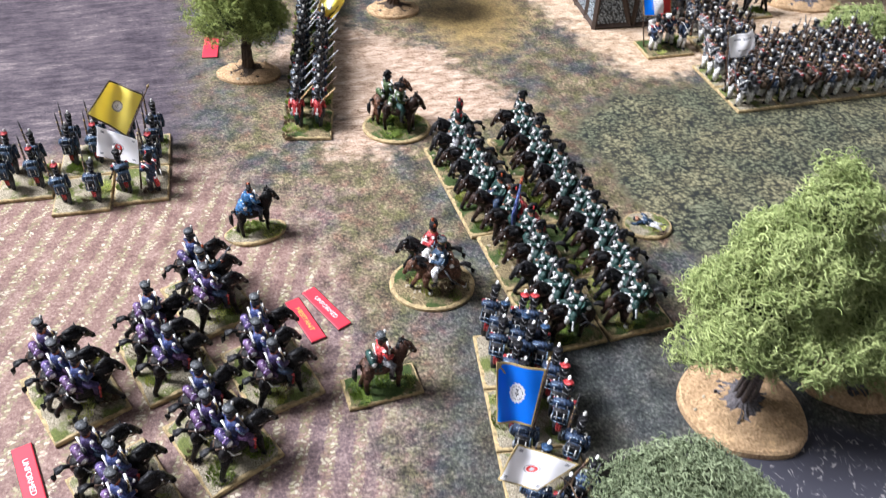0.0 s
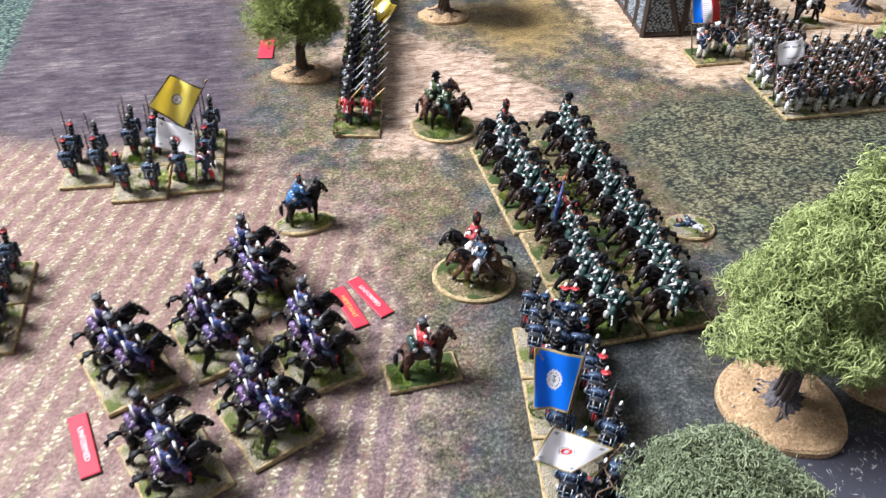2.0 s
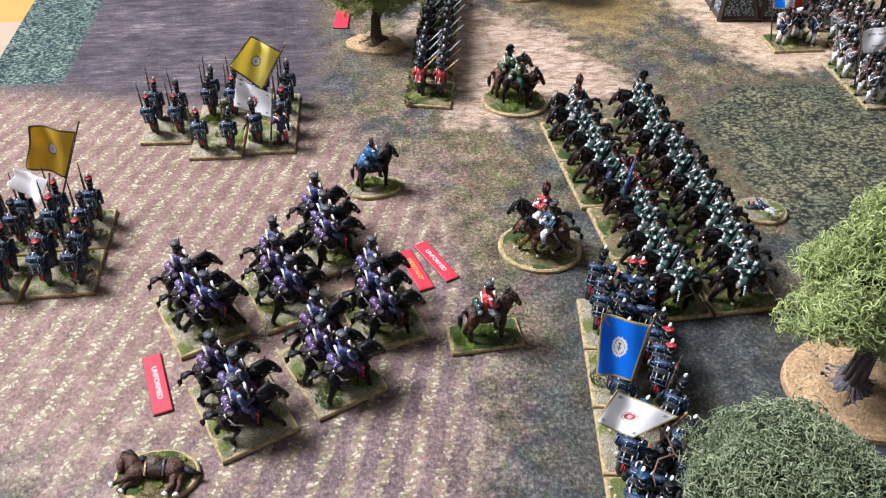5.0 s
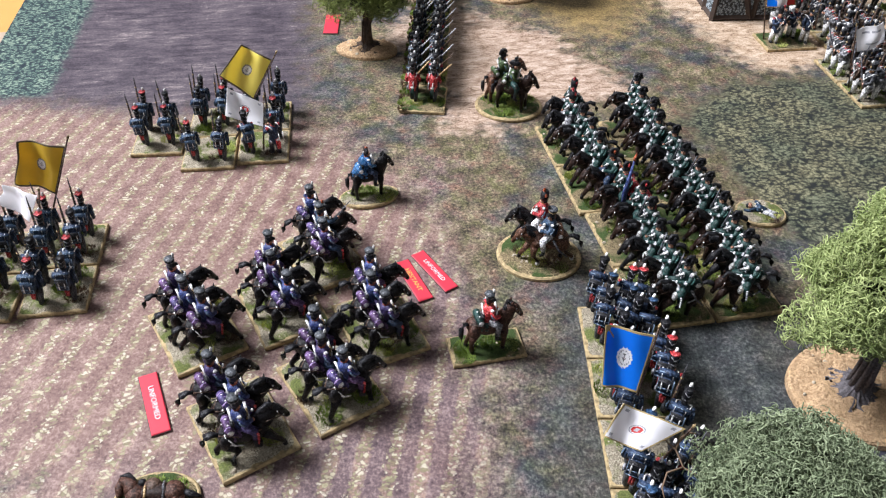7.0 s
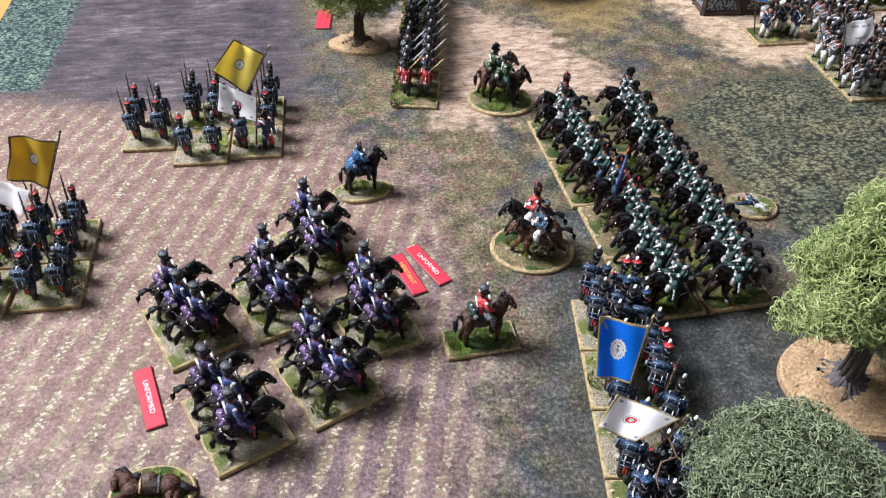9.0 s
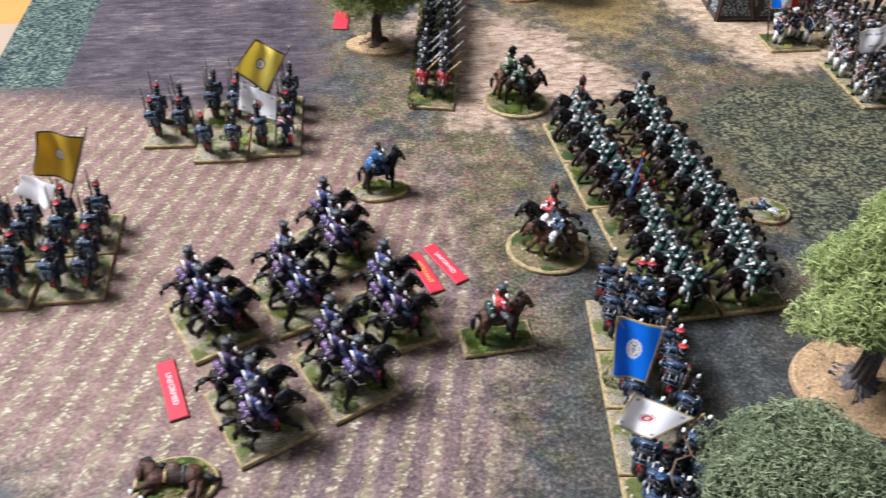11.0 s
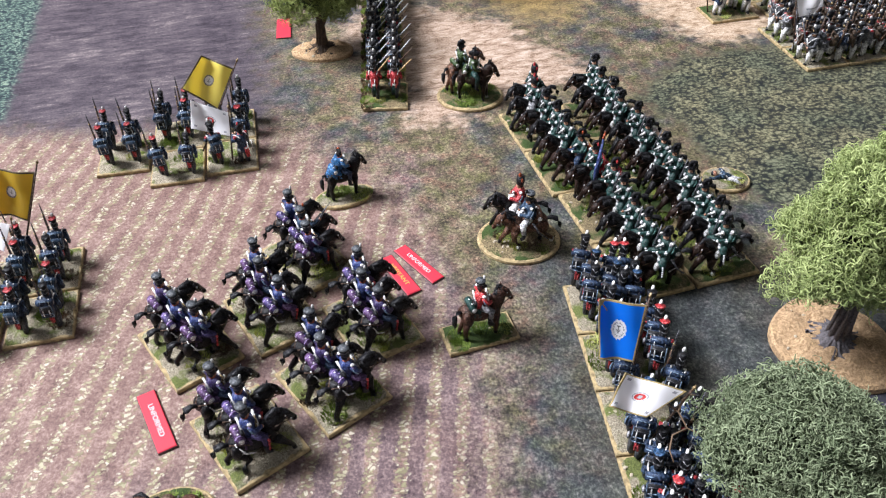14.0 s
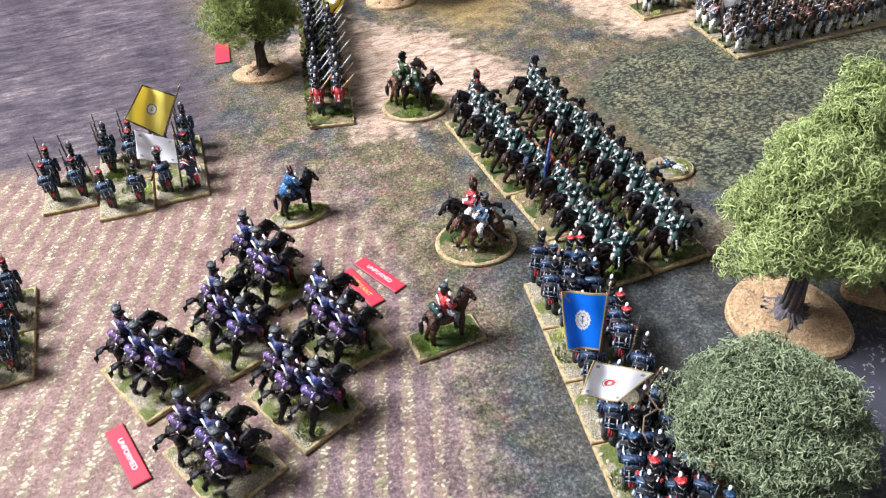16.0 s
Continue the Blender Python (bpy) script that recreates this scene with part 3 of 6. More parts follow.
    a.tube([(-0.0003, 0.0054, 0.0361), (0.0016, 0.0064, 0.0318), (0.0062, 0.0022, 0.0302)], [0.0017, 0.0015, 0.0012], coat)
    a.ell((0.0067, 0.002, 0.03), (0.001, 0.001, 0.001), WHITE if belt is WHITE else SKIN, 6, 4)
    a.tube([(-0.002, 0.0062, 0.0252), (-0.0062, 0.0078, 0.018), (-0.0122, 0.0082, 0.0125)], [0.0008, 0.0007, 0.0005], STEEL, 5)
    knobbly(a, 0.00035, gait + 7)
    a.v = [(x * 0.88, y * 0.95, z * 0.88) for x, y, z in a.v]
    return horse, a.mesh(name)


# ---- bases, grass and stones ----
THICK = 0.0022
SCATTER = random.Random(7)


def slab_mesh(name, lx, ly, edge=BASE_EDGE, h=THICK):
    a = Acc()
    x, y, k = lx / 2, ly / 2, 0.0004
    low = [(x, y), (-x, y), (-x, -y), (x, -y)]
    top = [(x - k, y - k), (k - x, y - k), (k - x, k - y), (x - k, k - y)]
    vs = [(p, q, 0) for p, q in low] + [(p, q, h * 0.75) for p, q in low] + [(p, q, h) for p, q in top]
    fs = [(0, 3, 2, 1)[::1], (8, 9, 10, 11)] + [(r * 4 + i, r * 4 + (i + 1) % 4, r * 4 + 4 + (i + 1) % 4, r * 4 + 4 + i) for r in (0, 1) for i in range(4)]
    a.add(vs, fs, edge)
    return a.mesh(name, False)


def disc_mesh(name, rx, ry, edge=BASE_EDGE, h=THICK, uneven=0.0, seed=0, n=40):
    a = Acc()
    rnd = random.Random(seed)
    ph = [rnd.uniform(0, 6.28) for _ in range(3)]
    rim = []
    for i in range(n):
        t = 2 * math.pi * i / n
        r = 1 + uneven * (math.sin(2 * t + ph[0]) + 0.7 * math.sin(3 * t + ph[1]) + 0.4 * math.sin(5 * t + ph[2]))
        rim.append((rx * r * math.cos(t), ry * r * math.sin(t)))
    vs = [(p, q, 0) for p, q in rim] + [(p, q, h * 0.7) for p, q in rim] + [(p * 0.96, q * 0.96, h) for p, q in rim]
    fs = [tuple(range(n))[::-1], tuple(range(2 * n, 3 * n))] + [(r * n + i, r * n + (i + 1) % n, r * n + n + (i + 1) % n, r * n + n + i) for r in (0, 1) for i in range(n)]
    a.add(vs, fs, edge)
    return a.mesh(name, False)


def cover_mesh(name, lx, ly, mat, seed, disc=False, height=0.0015):
    """Textured sand and flock glued on a base, thin at its rim."""
    n = 14
    vs, fs = [], []
    for i in range(n + 1):
        for j in range(n + 1):
            u, v = i / n * 2 - 1, j / n * 2 - 1
            rim = max(abs(u), abs(v))
            px, py = u, v
            if disc and rim > 0:
                k = rim / math.hypot(u, v)
                px, py = u * k, v * k
            p = Vector((px * lx / 2 * 0.985, py * ly / 2 * 0.985, 0))
            z = height * (0.35 + 0.9 * noise.noise(p * 160 + Vector((seed * 3.1, 0, 0))) + 0.5 * noise.noise(p * 420 + Vector((seed, 5, 0))))
            vs.append((p.x, p.y, THICK - 0.0003 if rim > 0.99 else THICK + 0.0002 + max(z, 0)))
    for i in range(n):
        for j in range(n):
            a = i * (n + 1) + j
            fs.append((a, a + n + 1, a + n + 2, a + 1))
    acc = Acc()
    acc.add(vs, fs, mat)
    return acc.mesh(name)


def tuft_mesh(name, mat, r, h, n, seed):
    """A clump of thin bent blades."""
    rnd = random.Random(seed)
    a = Acc()
    s = a.slot(mat)
    for _ in range(n):
        t, q = rnd.uniform(0, 6.28), r * math.sqrt(rnd.random())
        x, y, hh = q * math.cos(t), q * math.sin(t), h * rnd.uniform(0.5, 1.1)
        lean = rnd.uniform(0.1, 0.7) * hh
        d = rnd.uniform(0, 6.28)
        w = rnd.uniform(0.0002, 0.0004)
        dx, dy, wx, wy = math.cos(t) * lean, math.sin(t) * lean, w * math.cos(d), w * math.sin(d)
        k = len(a.v)
        a.v += [(x - wx, y - wy, 0), (x + wx, y + wy, 0), (x - wy, y + wx, 0), (x + dx * 0.4, y + dy * 0.4, hh * 0.65), (x + dx * 0.4 + w, y + dy * 0.4, hh * 0.65), (x + dx, y + dy, hh)]
        a.f += [(k, k + 1, k + 4, k + 3), (k + 1, k + 2, k + 4), (k + 2, k, k + 3, k + 4), (k + 3, k + 4, k + 5)]
        a.m += [s] * 4
    return a.mesh(name, False)


def stone_mesh(name, seed):
    rnd = random.Random(seed)
    a = Acc()
    a.ell((0, 0, 0.0003), (0.0011, 0.0008, 0.0007), flat_paint("pale_grit", (0.42, 0.36, 0.27), 0.9, 0.3, 800), 6, 4)
    a.v = [(x * rnd.uniform(0.75, 1.25), y * rnd.uniform(0.75, 1.25), z) for x, y, z in a.v]
    return a.mesh(name, False)


TUFTS = {
    "green": [tuft_mesh("grass_tuft", TUFT_GREEN, 0.0056, 0.0027, 320, i) for i in range(3)],
    "light": [tuft_mesh("grass_tuft", TUFT_LIGHT, 0.0056, 0.0025, 320, 5 + i) for i in range(2)],
    "brown": [tuft_mesh("grass_tuft", TUFT_BROWN, 0.0052, 0.0024, 260, 9 + i) for i in range(2)],
}
STONE = stone_mesh("stone", 3)
COVERS = {}


def dress_base(top, lx, ly, tufts, stones, cover, disc=False):
    key = (round(lx, 4), round(ly, 4), cover.name, disc, SCATTER.randrange(3))
    if key not in COVERS:
        COVERS[key] = cover_mesh("ground_cover", lx, ly, cover, len(COVERS), disc)
    part("ground_cover", COVERS[key], top)
    for kind in tufts:
        x, y = (SCATTER.uniform(-0.34, 0.34) * lx, SCATTER.uniform(-0.36, 0.36) * ly)
        if disc:
            x, y = x * 0.8, y * 0.8
        part("grass_tuft", SCATTER.choice(TUFTS[kind]), top, pose(x, y, THICK, 0, 0, SCATTER.uniform(0, 360)) @ Matrix.Scale(SCATTER.uniform(0.75, 1.2), 4))
    for _ in range(stones):
        k = 0.75 if disc else 1
        part("stone", STONE, top, pose(SCATTER.uniform(-0.45, 0.45) * lx * k, SCATTER.uniform(-0.45, 0.45) * ly * k, THICK, 0, 0, SCATTER.uniform(0, 360)) @ Matrix.Scale(SCATTER.uniform(0.5, 1.3), 4))


SLABS = {}


def stand(name, x, y, turn, lx, ly, label, category, group, tufts=(), stones=0, cover=COVER_SAND):
    """A rectangular base, its middle at x, y, its front towards +x before it is turned."""
    top = thing(name, pose(x, y, 0.0004, 0, 0, turn), label, category, group)
    key = (round(lx, 4), round(ly, 4))
    if key not in SLABS:
        SLABS[key] = slab_mesh("base_plate", lx, ly)
    part("base_plate", SLABS[key], top)
    dress_base(top, lx, ly, tufts, stones, cover)
    return top


def round_stand(name, x, y, turn, rx, ry, label, category, group="", tufts=(), stones=0, cover=COVER_GREEN, uneven=0.0):
    top = thing(name, pose(x, y, 0.0004, 0, 0, turn), label, category, group)
    part("base_plate", disc_mesh("base_plate", rx, ry, uneven=uneven, seed=int(x * 1000)), top)
    dress_base(top, rx * 1.93, ry * 1.93, tufts, stones, cover, True)
    return top


def put(top, me, x, y, turn=0.0, size=0.95, stoop=0.0, loose=2.0):
    """Glues a figure on a stand: one mesh, or a horse that carries its rider."""
    m = pose(x, y, THICK + 0.0006, SCATTER.uniform(-loose, loose), stoop + SCATTER.uniform(-loose, loose), turn + SCATTER.uniform(-2.5, 2.5) * loose) @ Matrix.Scale(size, 4)
    if isinstance(me, tuple):
        horse = part("horse", me[0], top, m)
        return part("figurine", me[1], horse)
    return part("figurine", me, top, m)


def flag(top, corners, staff, field, border=FRINGE, emblem="round", wave=0.0016, ragged=False, label=""):
    """A paper flag on a staff. Corners in the world: staff top, fly top, fly foot, staff foot. The staff runs from its tip to its foot."""
    c = [Vector(p) for p in corners]
    inv = top.matrix_basis.inverted()
    nrm = (c[1] - c[0]).cross(c[3] - c[0]).normalized()
    n = 84
    a = Acc()
    vs, fs = [], []
    for i in range(n + 1):
        for j in range(n + 1):
            u, v = i / n, j / n
            p = c[0].lerp(c[1], u).lerp(c[3].lerp(c[2], u), v)
            p += nrm * wave * 1.8 * (math.sin(u * 6.5 + v * 2.2) * u + 0.5 * math.sin(v * 6 + u * 2) * u)
            vs.append(inv @ p)
    slots = [a.slot(k) for k in (field, border, FLAGWHITE, EMBLEM_GREY, FLAGRED, INK_GREY, BLUE)]
    mats = []
    for i in range(n):
        for j in range(n):
            q = i * (n + 1) + j
            fs.append((q, q + n + 1, q + n + 2, q + 1))
            u, v = (i + 0.5) / n, (j + 0.5) / n
            k = 0
            if min(u, v, 1 - u, 1 - v) < 0.03:
                k = 1
            d = math.hypot(u - 0.5, v - 0.5)
            if emblem == "round":
                if d < 0.105:
                    k = 3 if (abs(u - 0.5) < 0.014 and abs(v - 0.5) < 0.05) or (0.035 < d < 0.05 and v > 0.5) else 2
                elif d < 0.135:
                    k = 5 if d < 0.115 or d > 0.128 else 3
            elif emblem == "wreath":
                if d < 0.17:
                    k = 5 if (abs(u - 0.5) < 0.012 and abs(v - 0.5) < 0.07) or (0.03 < d < 0.045 and v > 0.5) or (abs(v - 0.44) < 0.012 and abs(u - 0.5) < 0.04) else 3 if 0.105 < d < 0.135 and (i // 3 + j // 3) % 2 else 2
                elif d < 0.17 + 0.016 * math.sin(14 * math.atan2(v - 0.5, u - 0.5)):
                    k = 2
                if (1 - u) < 0.2 and v < 0.2 and ((1 - u) + v < 0.16 or abs((1 - u) - v) < 0.02):
                    k = 1
            elif emblem == "red":
                if d < 0.14:
                    k = 4 if d < 0.1 and not (abs(u - 0.5) < 0.03 and abs(v - 0.5) < 0.05) else 3
                    k = 2 if 0.1 <= d < 0.115 else k
                elif (abs(u - 0.12) < 0.04 or abs(u - 0.88) < 0.04) and (abs(v - 0.13) < 0.04 or abs(v - 0.87) < 0.04):
                    k = 3
            elif emblem == "tricolour":
                k = 6 if u < 0.36 else 2 if u < 0.68 else 4
                if min(u, v, 1 - u, 1 - v) < 0.03:
                    k = 1
                if 0.3 < u < 0.6 and 0.2 < v < 0.75 and j % 6 in (2, 3):
                    k = 3
            elif emblem == "bars":
                if 0.22 < u < 0.46 and 0.2 < v < 0.28 or 0.55 < u < 0.85 and 0.2 < v < 0.28 or 0.3 < u < 0.75 and 0.68 < v < 0.74:
                    k = 3
            mats.append(slots[k])
    a.v, a.f, a.m = vs, fs, mats
    ob = part("flag", a.mesh("flag"), top, None, label)
    sol = ob.modifiers.new("paper", "SOLIDIFY")
    sol.thickness, sol.offset = 0.0003, 0
    s = Acc()
    tip, foot = (inv @ Vector(p) for p in staff)
    s.tube([foot, tip], [0.0006, 0.0005], WOOD, 7)
    d = (tip - foot).normalized()
    s.tube([tip, tip + d * 0.0015, tip + d * 0.003], [0.0004, 0.0008, 0.0001], BRASS, 6)
    part("flag_staff", s.mesh("flag_staff"), top)


# ---- room, table and printed mat ----
TURN = 15.5
FLOOR_Z = -0.76


def block(name, x0, x1, y0, y1, z0, z1, mat, m=None):
    a = Acc()
    vs = [(x, y, z) for z in (z0, z1) for x, y in ((x0, y0), (x1, y0), (x1, y1), (x0, y1))]
    a.add(vs, [(3, 2, 1, 0), (4, 5, 6, 7), (0, 1, 5, 4), (1, 2, 6, 5), (2, 3, 7, 6), (3, 0, 4, 7)], mat)
    ob = new(name, a.mesh(name, False))
    if m is not None:
        ob.matrix_basis = m
    return ob


PLASTER = flat_paint("grey_wall_plaster", (0.28, 0.28, 0.285), 0.9, 0.05, 3)
DARKFLOOR = flat_paint("dark_floor", (0.035, 0.03, 0.028), 0.6, 0.3, 6)
CREAM = flat_paint("cream_board", (0.35, 0.265, 0.195), 0.8, 0.08, 12)
PINE = flat_paint("orange_pine", (0.5, 0.25, 0.07), 0.5, 0.1, 9)
X0, X1, Y0, Y1, ZC = -1.72, 1.9, -1.6, 2.6, 2.6
tagged(block("floor", X0, X1, Y0, Y1, FLOOR_Z - 0.1, FLOOR_Z, DARKFLOOR), kind="structure")
tagged(block("ceiling", X0, X1, Y0, Y1, ZC, ZC + 0.1, PLASTER), kind="structure")
tagged(block("wall_north", X0, X1, Y1, Y1 + 0.1, FLOOR_Z, ZC, PLASTER), kind="structure")
tagged(block("wall_south", X0, X1, Y0 - 0.1, Y0, FLOOR_Z, ZC, PLASTER), kind="structure")
tagged(block("wall_east", X1, X1 + 0.1, Y0, Y1, FLOOR_Z, ZC, PLASTER), kind="structure")
# the window's opening in the west wall
for i, (a0, a1, b0, b1) in enumerate([(Y0, 0.02, FLOOR_Z, ZC), (0.98, Y1, FLOOR_Z, ZC), (0.02, 0.98, FLOOR_Z, 1.47), (0.02, 0.98, 2.43, ZC)]):
    tagged(block("wall_west_%d" % (i + 1), X0 - 0.1, X0, a0, a1, b0, b1, PLASTER), kind="structure")

table = thing("table", pose(0, 0, 0, 0, 0, TURN), "large table with a cream board on an orange pine top", "table")
for nm, box_, mat in (("tabletop", (-0.40, 1.15, -0.45, 1.5, -0.045, -0.0062), PINE), ("cover_board", (-0.385, 1.1, -0.42, 0.684, -0.006, -0.0015), CREAM)):
    ob = block(nm, *box_, mat)
    ob.parent = table
for x, y in ((-0.33, -0.38), (1.08, -0.38), (-0.33, 1.43), (1.08, 1.43)):
    ob = block("leg", x - 0.04, x + 0.04, y - 0.04, y + 0.04, FLOOR_Z, -0.045, PINE)
    ob.parent = table

CU, SU = math.cos(radians(TURN)), math.sin(radians(TURN))


def to_mat(p):
    return p[0] * CU + p[1] * SU, p[1] * CU - p[0] * SU


def inside_by(px, py, poly):
    """How far inside a polygon each point lies (outside: minus), in metres."""
    best = np.full(px.shape, 1e9)
    inside = np.zeros(px.shape, bool)
    for (x0, y0), (x1, y1) in zip(poly, poly[1:] + poly[:1]):
        dx, dy = x1 - x0, y1 - y0
        t = np.clip(((px - x0) * dx + (py - y0) * dy) / (dx * dx + dy * dy), 0, 1)
        best = np.minimum(best, np.hypot(px - x0 - t * dx, py - y0 - t * dy))
        cross = ((y0 > py) != (y1 > py)) & (px < (x1 - x0) * (py - y0) / (y1 - y0 + 1e-12) + x0)
        inside ^= cross
    return np.where(inside, best, -best)


REGIONS = {
    "field": [(-0.5, 0.22), (-0.29, 0.202), (-0.168, 0.172), (-0.12, 0.10), (0.03, 0.10), (0.0, 0.23), (-0.01, 0.30), (-0.03, 0.37), (-0.075, 0.43), (-0.13, 0.475), (-0.27, 0.486), (-0.5, 0.478)],
    "plough": [(-0.5, 0.478), (-0.27, 0.486), (-0.15, 0.495), (-0.16, 0.56), (-0.19, 0.66), (-0.26, 0.9), (-0.6, 0.9)],
    "hedge": [(-0.42, 0.475), (-0.345, 0.497), (-0.386, 0.655), (-0.45, 0.9), (-0.6, 0.85)],
    "hedge_near": [(-0.45, 0.21), (-0.29, 0.198), (-0.24, 0.19), (-0.168, 0.165), (-0.12, 0.09), (-0.1, -0.3), (-0.6, -0.3)],
    "road": [(-0.068, 0.70), (-0.034, 0.672), (0.015, 0.655), (0.047, 0.614), (0.092, 0.57), (0.06, 0.545), (0.03, 0.538), (-0.018, 0.496), (-0.05, 0.488), (-0.055, 0.55), (-0.085, 0.585), (-0.115, 0.62), (-0.1, 0.69)],
    "sand": [(0.06, 0.86), (0.09, 0.80), (0.105, 0.77), (0.125, 0.72), (0.149, 0.674), (0.172, 0.634), (0.187, 0.616), (0.232, 0.63), (0.26, 0.66), (0.5, 0.72), (0.5, 1.1), (0.05, 1.1)],
    "meadow": [(0.115, 0.53), (0.14, 0.565), (0.162, 0.59), (0.197, 0.598), (0.255, 0.618), (0.30, 0.64), (0.5, 0.71), (0.5, 0.34), (0.24, 0.375), (0.186, 0.398), (0.172, 0.415), (0.15, 0.456), (0.14, 0.50)],
    "dry": [(-0.003, 0.735), (0.014, 0.685), (0.043, 0.656), (0.076, 0.663), (0.095, 0.731), (0.065, 0.778)],
    "damp": [(0.035, 0.36), (0.1, 0.355), (0.2, 0.345), (0.3, 0.33), (0.3, 0.05), (0.03, 0.05), (0.035, 0.27)],
    "slate": [(0.17, 0.28), (0.23, 0.275), (0.30, 0.27), (0.3, 0.15), (0.2, 0.15), (0.17, 0.2)],
}


def printed_mat():
    u0, u1, v0, v1, step = -0.257, 0.9, -0.3, 1.25, 0.006
    us, vs_ = np.arange(u0, u1 + 1e-6, step), np.arange(v0, v1 + 1e-6, step)
    gu, gv = np.meshgrid(us, vs_, indexing="ij")
    n, k = gu.shape
    pts = np.stack([gu.ravel(), gv.ravel(), np.zeros(gu.size)], 1)
    idx = np.arange(n * k).reshape(n, k)
    faces = np.stack([idx[:-1, :-1], idx[1:, :-1], idx[1:, 1:], idx[:-1, 1:]], -1).reshape(-1, 4)
    me = bpy.data.meshes.new("mat")
    me.from_pydata(pts.tolist(), [], faces.tolist())
    wx, wy = gu.ravel() * CU - gv.ravel() * SU, gu.ravel() * SU + gv.ravel() * CU
    for key, poly in REGIONS.items():
        at = me.attributes.new(key, "FLOAT", "POINT")
        at.data.foreach_set("value", inside_by(wx, wy, poly).astype(np.float32))
    at = me.attributes.new("row_line", "FLOAT", "POINT")
    at.data.foreach_set("value", (wx * np.exp(0.46 * (wy - 0.3))).astype(np.float32))
    at = me.attributes.new("violet", "FLOAT", "POINT")
    at.data.foreach_set("value", np.clip((wx - 0.6 * wy + 0.36) / 0.18, 0, 1).astype(np.float32))
    m, nt, b = nodes_of("printed_mat")
    vec = coords(nt)
    wide, mid, fine = noise_of(nt, vec, 9, 4), noise_of(nt, vec, 70, 4, 0.65), noise_of(nt, vec, 420, 3, 0.7)

    def region(key, soft, ragged, shift=0.0):
        at = nt.nodes.new("ShaderNodeAttribute")
        at.attribute_name = key
        w = math_node(nt, "MULTIPLY", math_node(nt, "SUBTRACT", mid, 0.5), ragged)
        d = math_node(nt, "ADD", at.outputs["Fac"], w)
        r = nt.nodes.new("ShaderNodeMapRange")
        r.interpolation_type = "SMOOTHSTEP"
        r.inputs["From Min"].default_value, r.inputs["From Max"].default_value = shift - soft, shift + soft
        nt.links.new(d, r.inputs["Value"])
        return r.outputs[0]

    def cells(scale, squash, rot, jitter):
        n = node(nt, "ShaderNodeTexNoise", Scale=150, Detail=2)
        nt.links.new(vec, n.inputs["Vector"])
        off = nt.nodes.new("ShaderNodeVectorMath")
        off.operation = "MULTIPLY_ADD"
        nt.links.new(n.outputs["Color"], off.inputs[0])
        off.inputs[1].default_value = (jitter, jitter, 0)
        nt.links.new(coords(nt, squash, rot), off.inputs[2])
        v = nt.nodes.new("ShaderNodeTexVoronoi")
        v.voronoi_dimensions = "2D"
        v.inputs["Scale"].default_value = scale
        nt.links.new(off.outputs[0], v.inputs["Vector"])
        sep = nt.nodes.new("ShaderNodeSeparateColor")
        nt.links.new(v.outputs["Color"], sep.inputs[0])
        return v.outputs["Distance"], sep.outputs[0]

    # rough pasture
    speck = noise_of(nt, coords(nt, (1, 0.8, 1), 0.4), 800, 3, 0.65)
    f2 = math_node(nt, "ADD", math_node(nt, "ADD", math_node(nt, "MULTIPLY", mid, 0.3), math_node(nt, "MULTIPLY", fine, 0.38)), math_node(nt, "MULTIPLY", speck, 0.32))
    olive = ramp(nt, f2, [(0.40, (0.024, 0.02, 0.016)), (0.48, (0.105, 0.086, 0.06)), (0.55, (0.22, 0.18, 0.12)), (0.62, (0.45, 0.38, 0.27))])
    slate_ = ramp(nt, f2, [(0.40, (0.013, 0.016, 0.023)), (0.5, (0.055, 0.06, 0.068)), (0.62, (0.215, 0.215, 0.205))])
    mauve = ramp(nt, f2, [(0.40, (0.045, 0.03, 0.034)), (0.5, (0.16, 0.115, 0.115)), (0.61, (0.42, 0.34, 0.29))])
    hue, hue2 = noise_of(nt, vec, 17, 4, 0.6), noise_of(nt, coords(nt, (1, 1, 1), 1.1), 24, 4, 0.6)
    col = mix(nt, ramp(nt, hue, [(0.47, (0, 0, 0)), (0.60, (1, 1, 1))]), olive, slate_)
    near_field = nt.nodes.new("ShaderNodeAttribute")
    near_field.attribute_name = "field"
    rosy = math_node(nt, "ADD", math_node(nt, "MULTIPLY", near_field.outputs["Fac"], 3.5), math_node(nt, "ADD", hue2, 0.0))
    col = mix(nt, ramp(nt, rosy, [(0.38, (0, 0, 0)), (0.60, (1, 1, 1))]), col, mauve)
    blotch = noise_of(nt, coords(nt, (1, 1, 1), 2.0), 95, 4, 0.65)
    col = mix(nt, 0.75, col, ramp(nt, blotch, [(0.38, (0.62, 0.74, 0.45)), (0.48, (0.95, 0.98, 0.85)), (0.54, (1, 0.92, 0.92)), (0.64, (1.0, 0.68, 0.70))]), "MULTIPLY")
    # dry grass
    col = mix(nt, math_node(nt, "MULTIPLY", region("dry", 0.03, 0.08), 0.85), col, ramp(nt, f2, [(0.4, (0.12, 0.08, 0.03)), (0.62, (0.46, 0.32, 0.13))]))
    # damp dark ground
    damp_ = ramp(nt, f2, [(0.40, (0.012, 0.014, 0.014)), (0.5, (0.041, 0.046, 0.048)), (0.58, (0.093, 0.1, 0.1)), (0.64, (0.21, 0.21, 0.205))])
    col = mix(nt, math_node(nt, "MULTIPLY", region("damp", 0.03, 0.09), 0.8), col, damp_)
    # crop rows
    row_at = nt.nodes.new("ShaderNodeAttribute")
    row_at.attribute_name = "row_line"
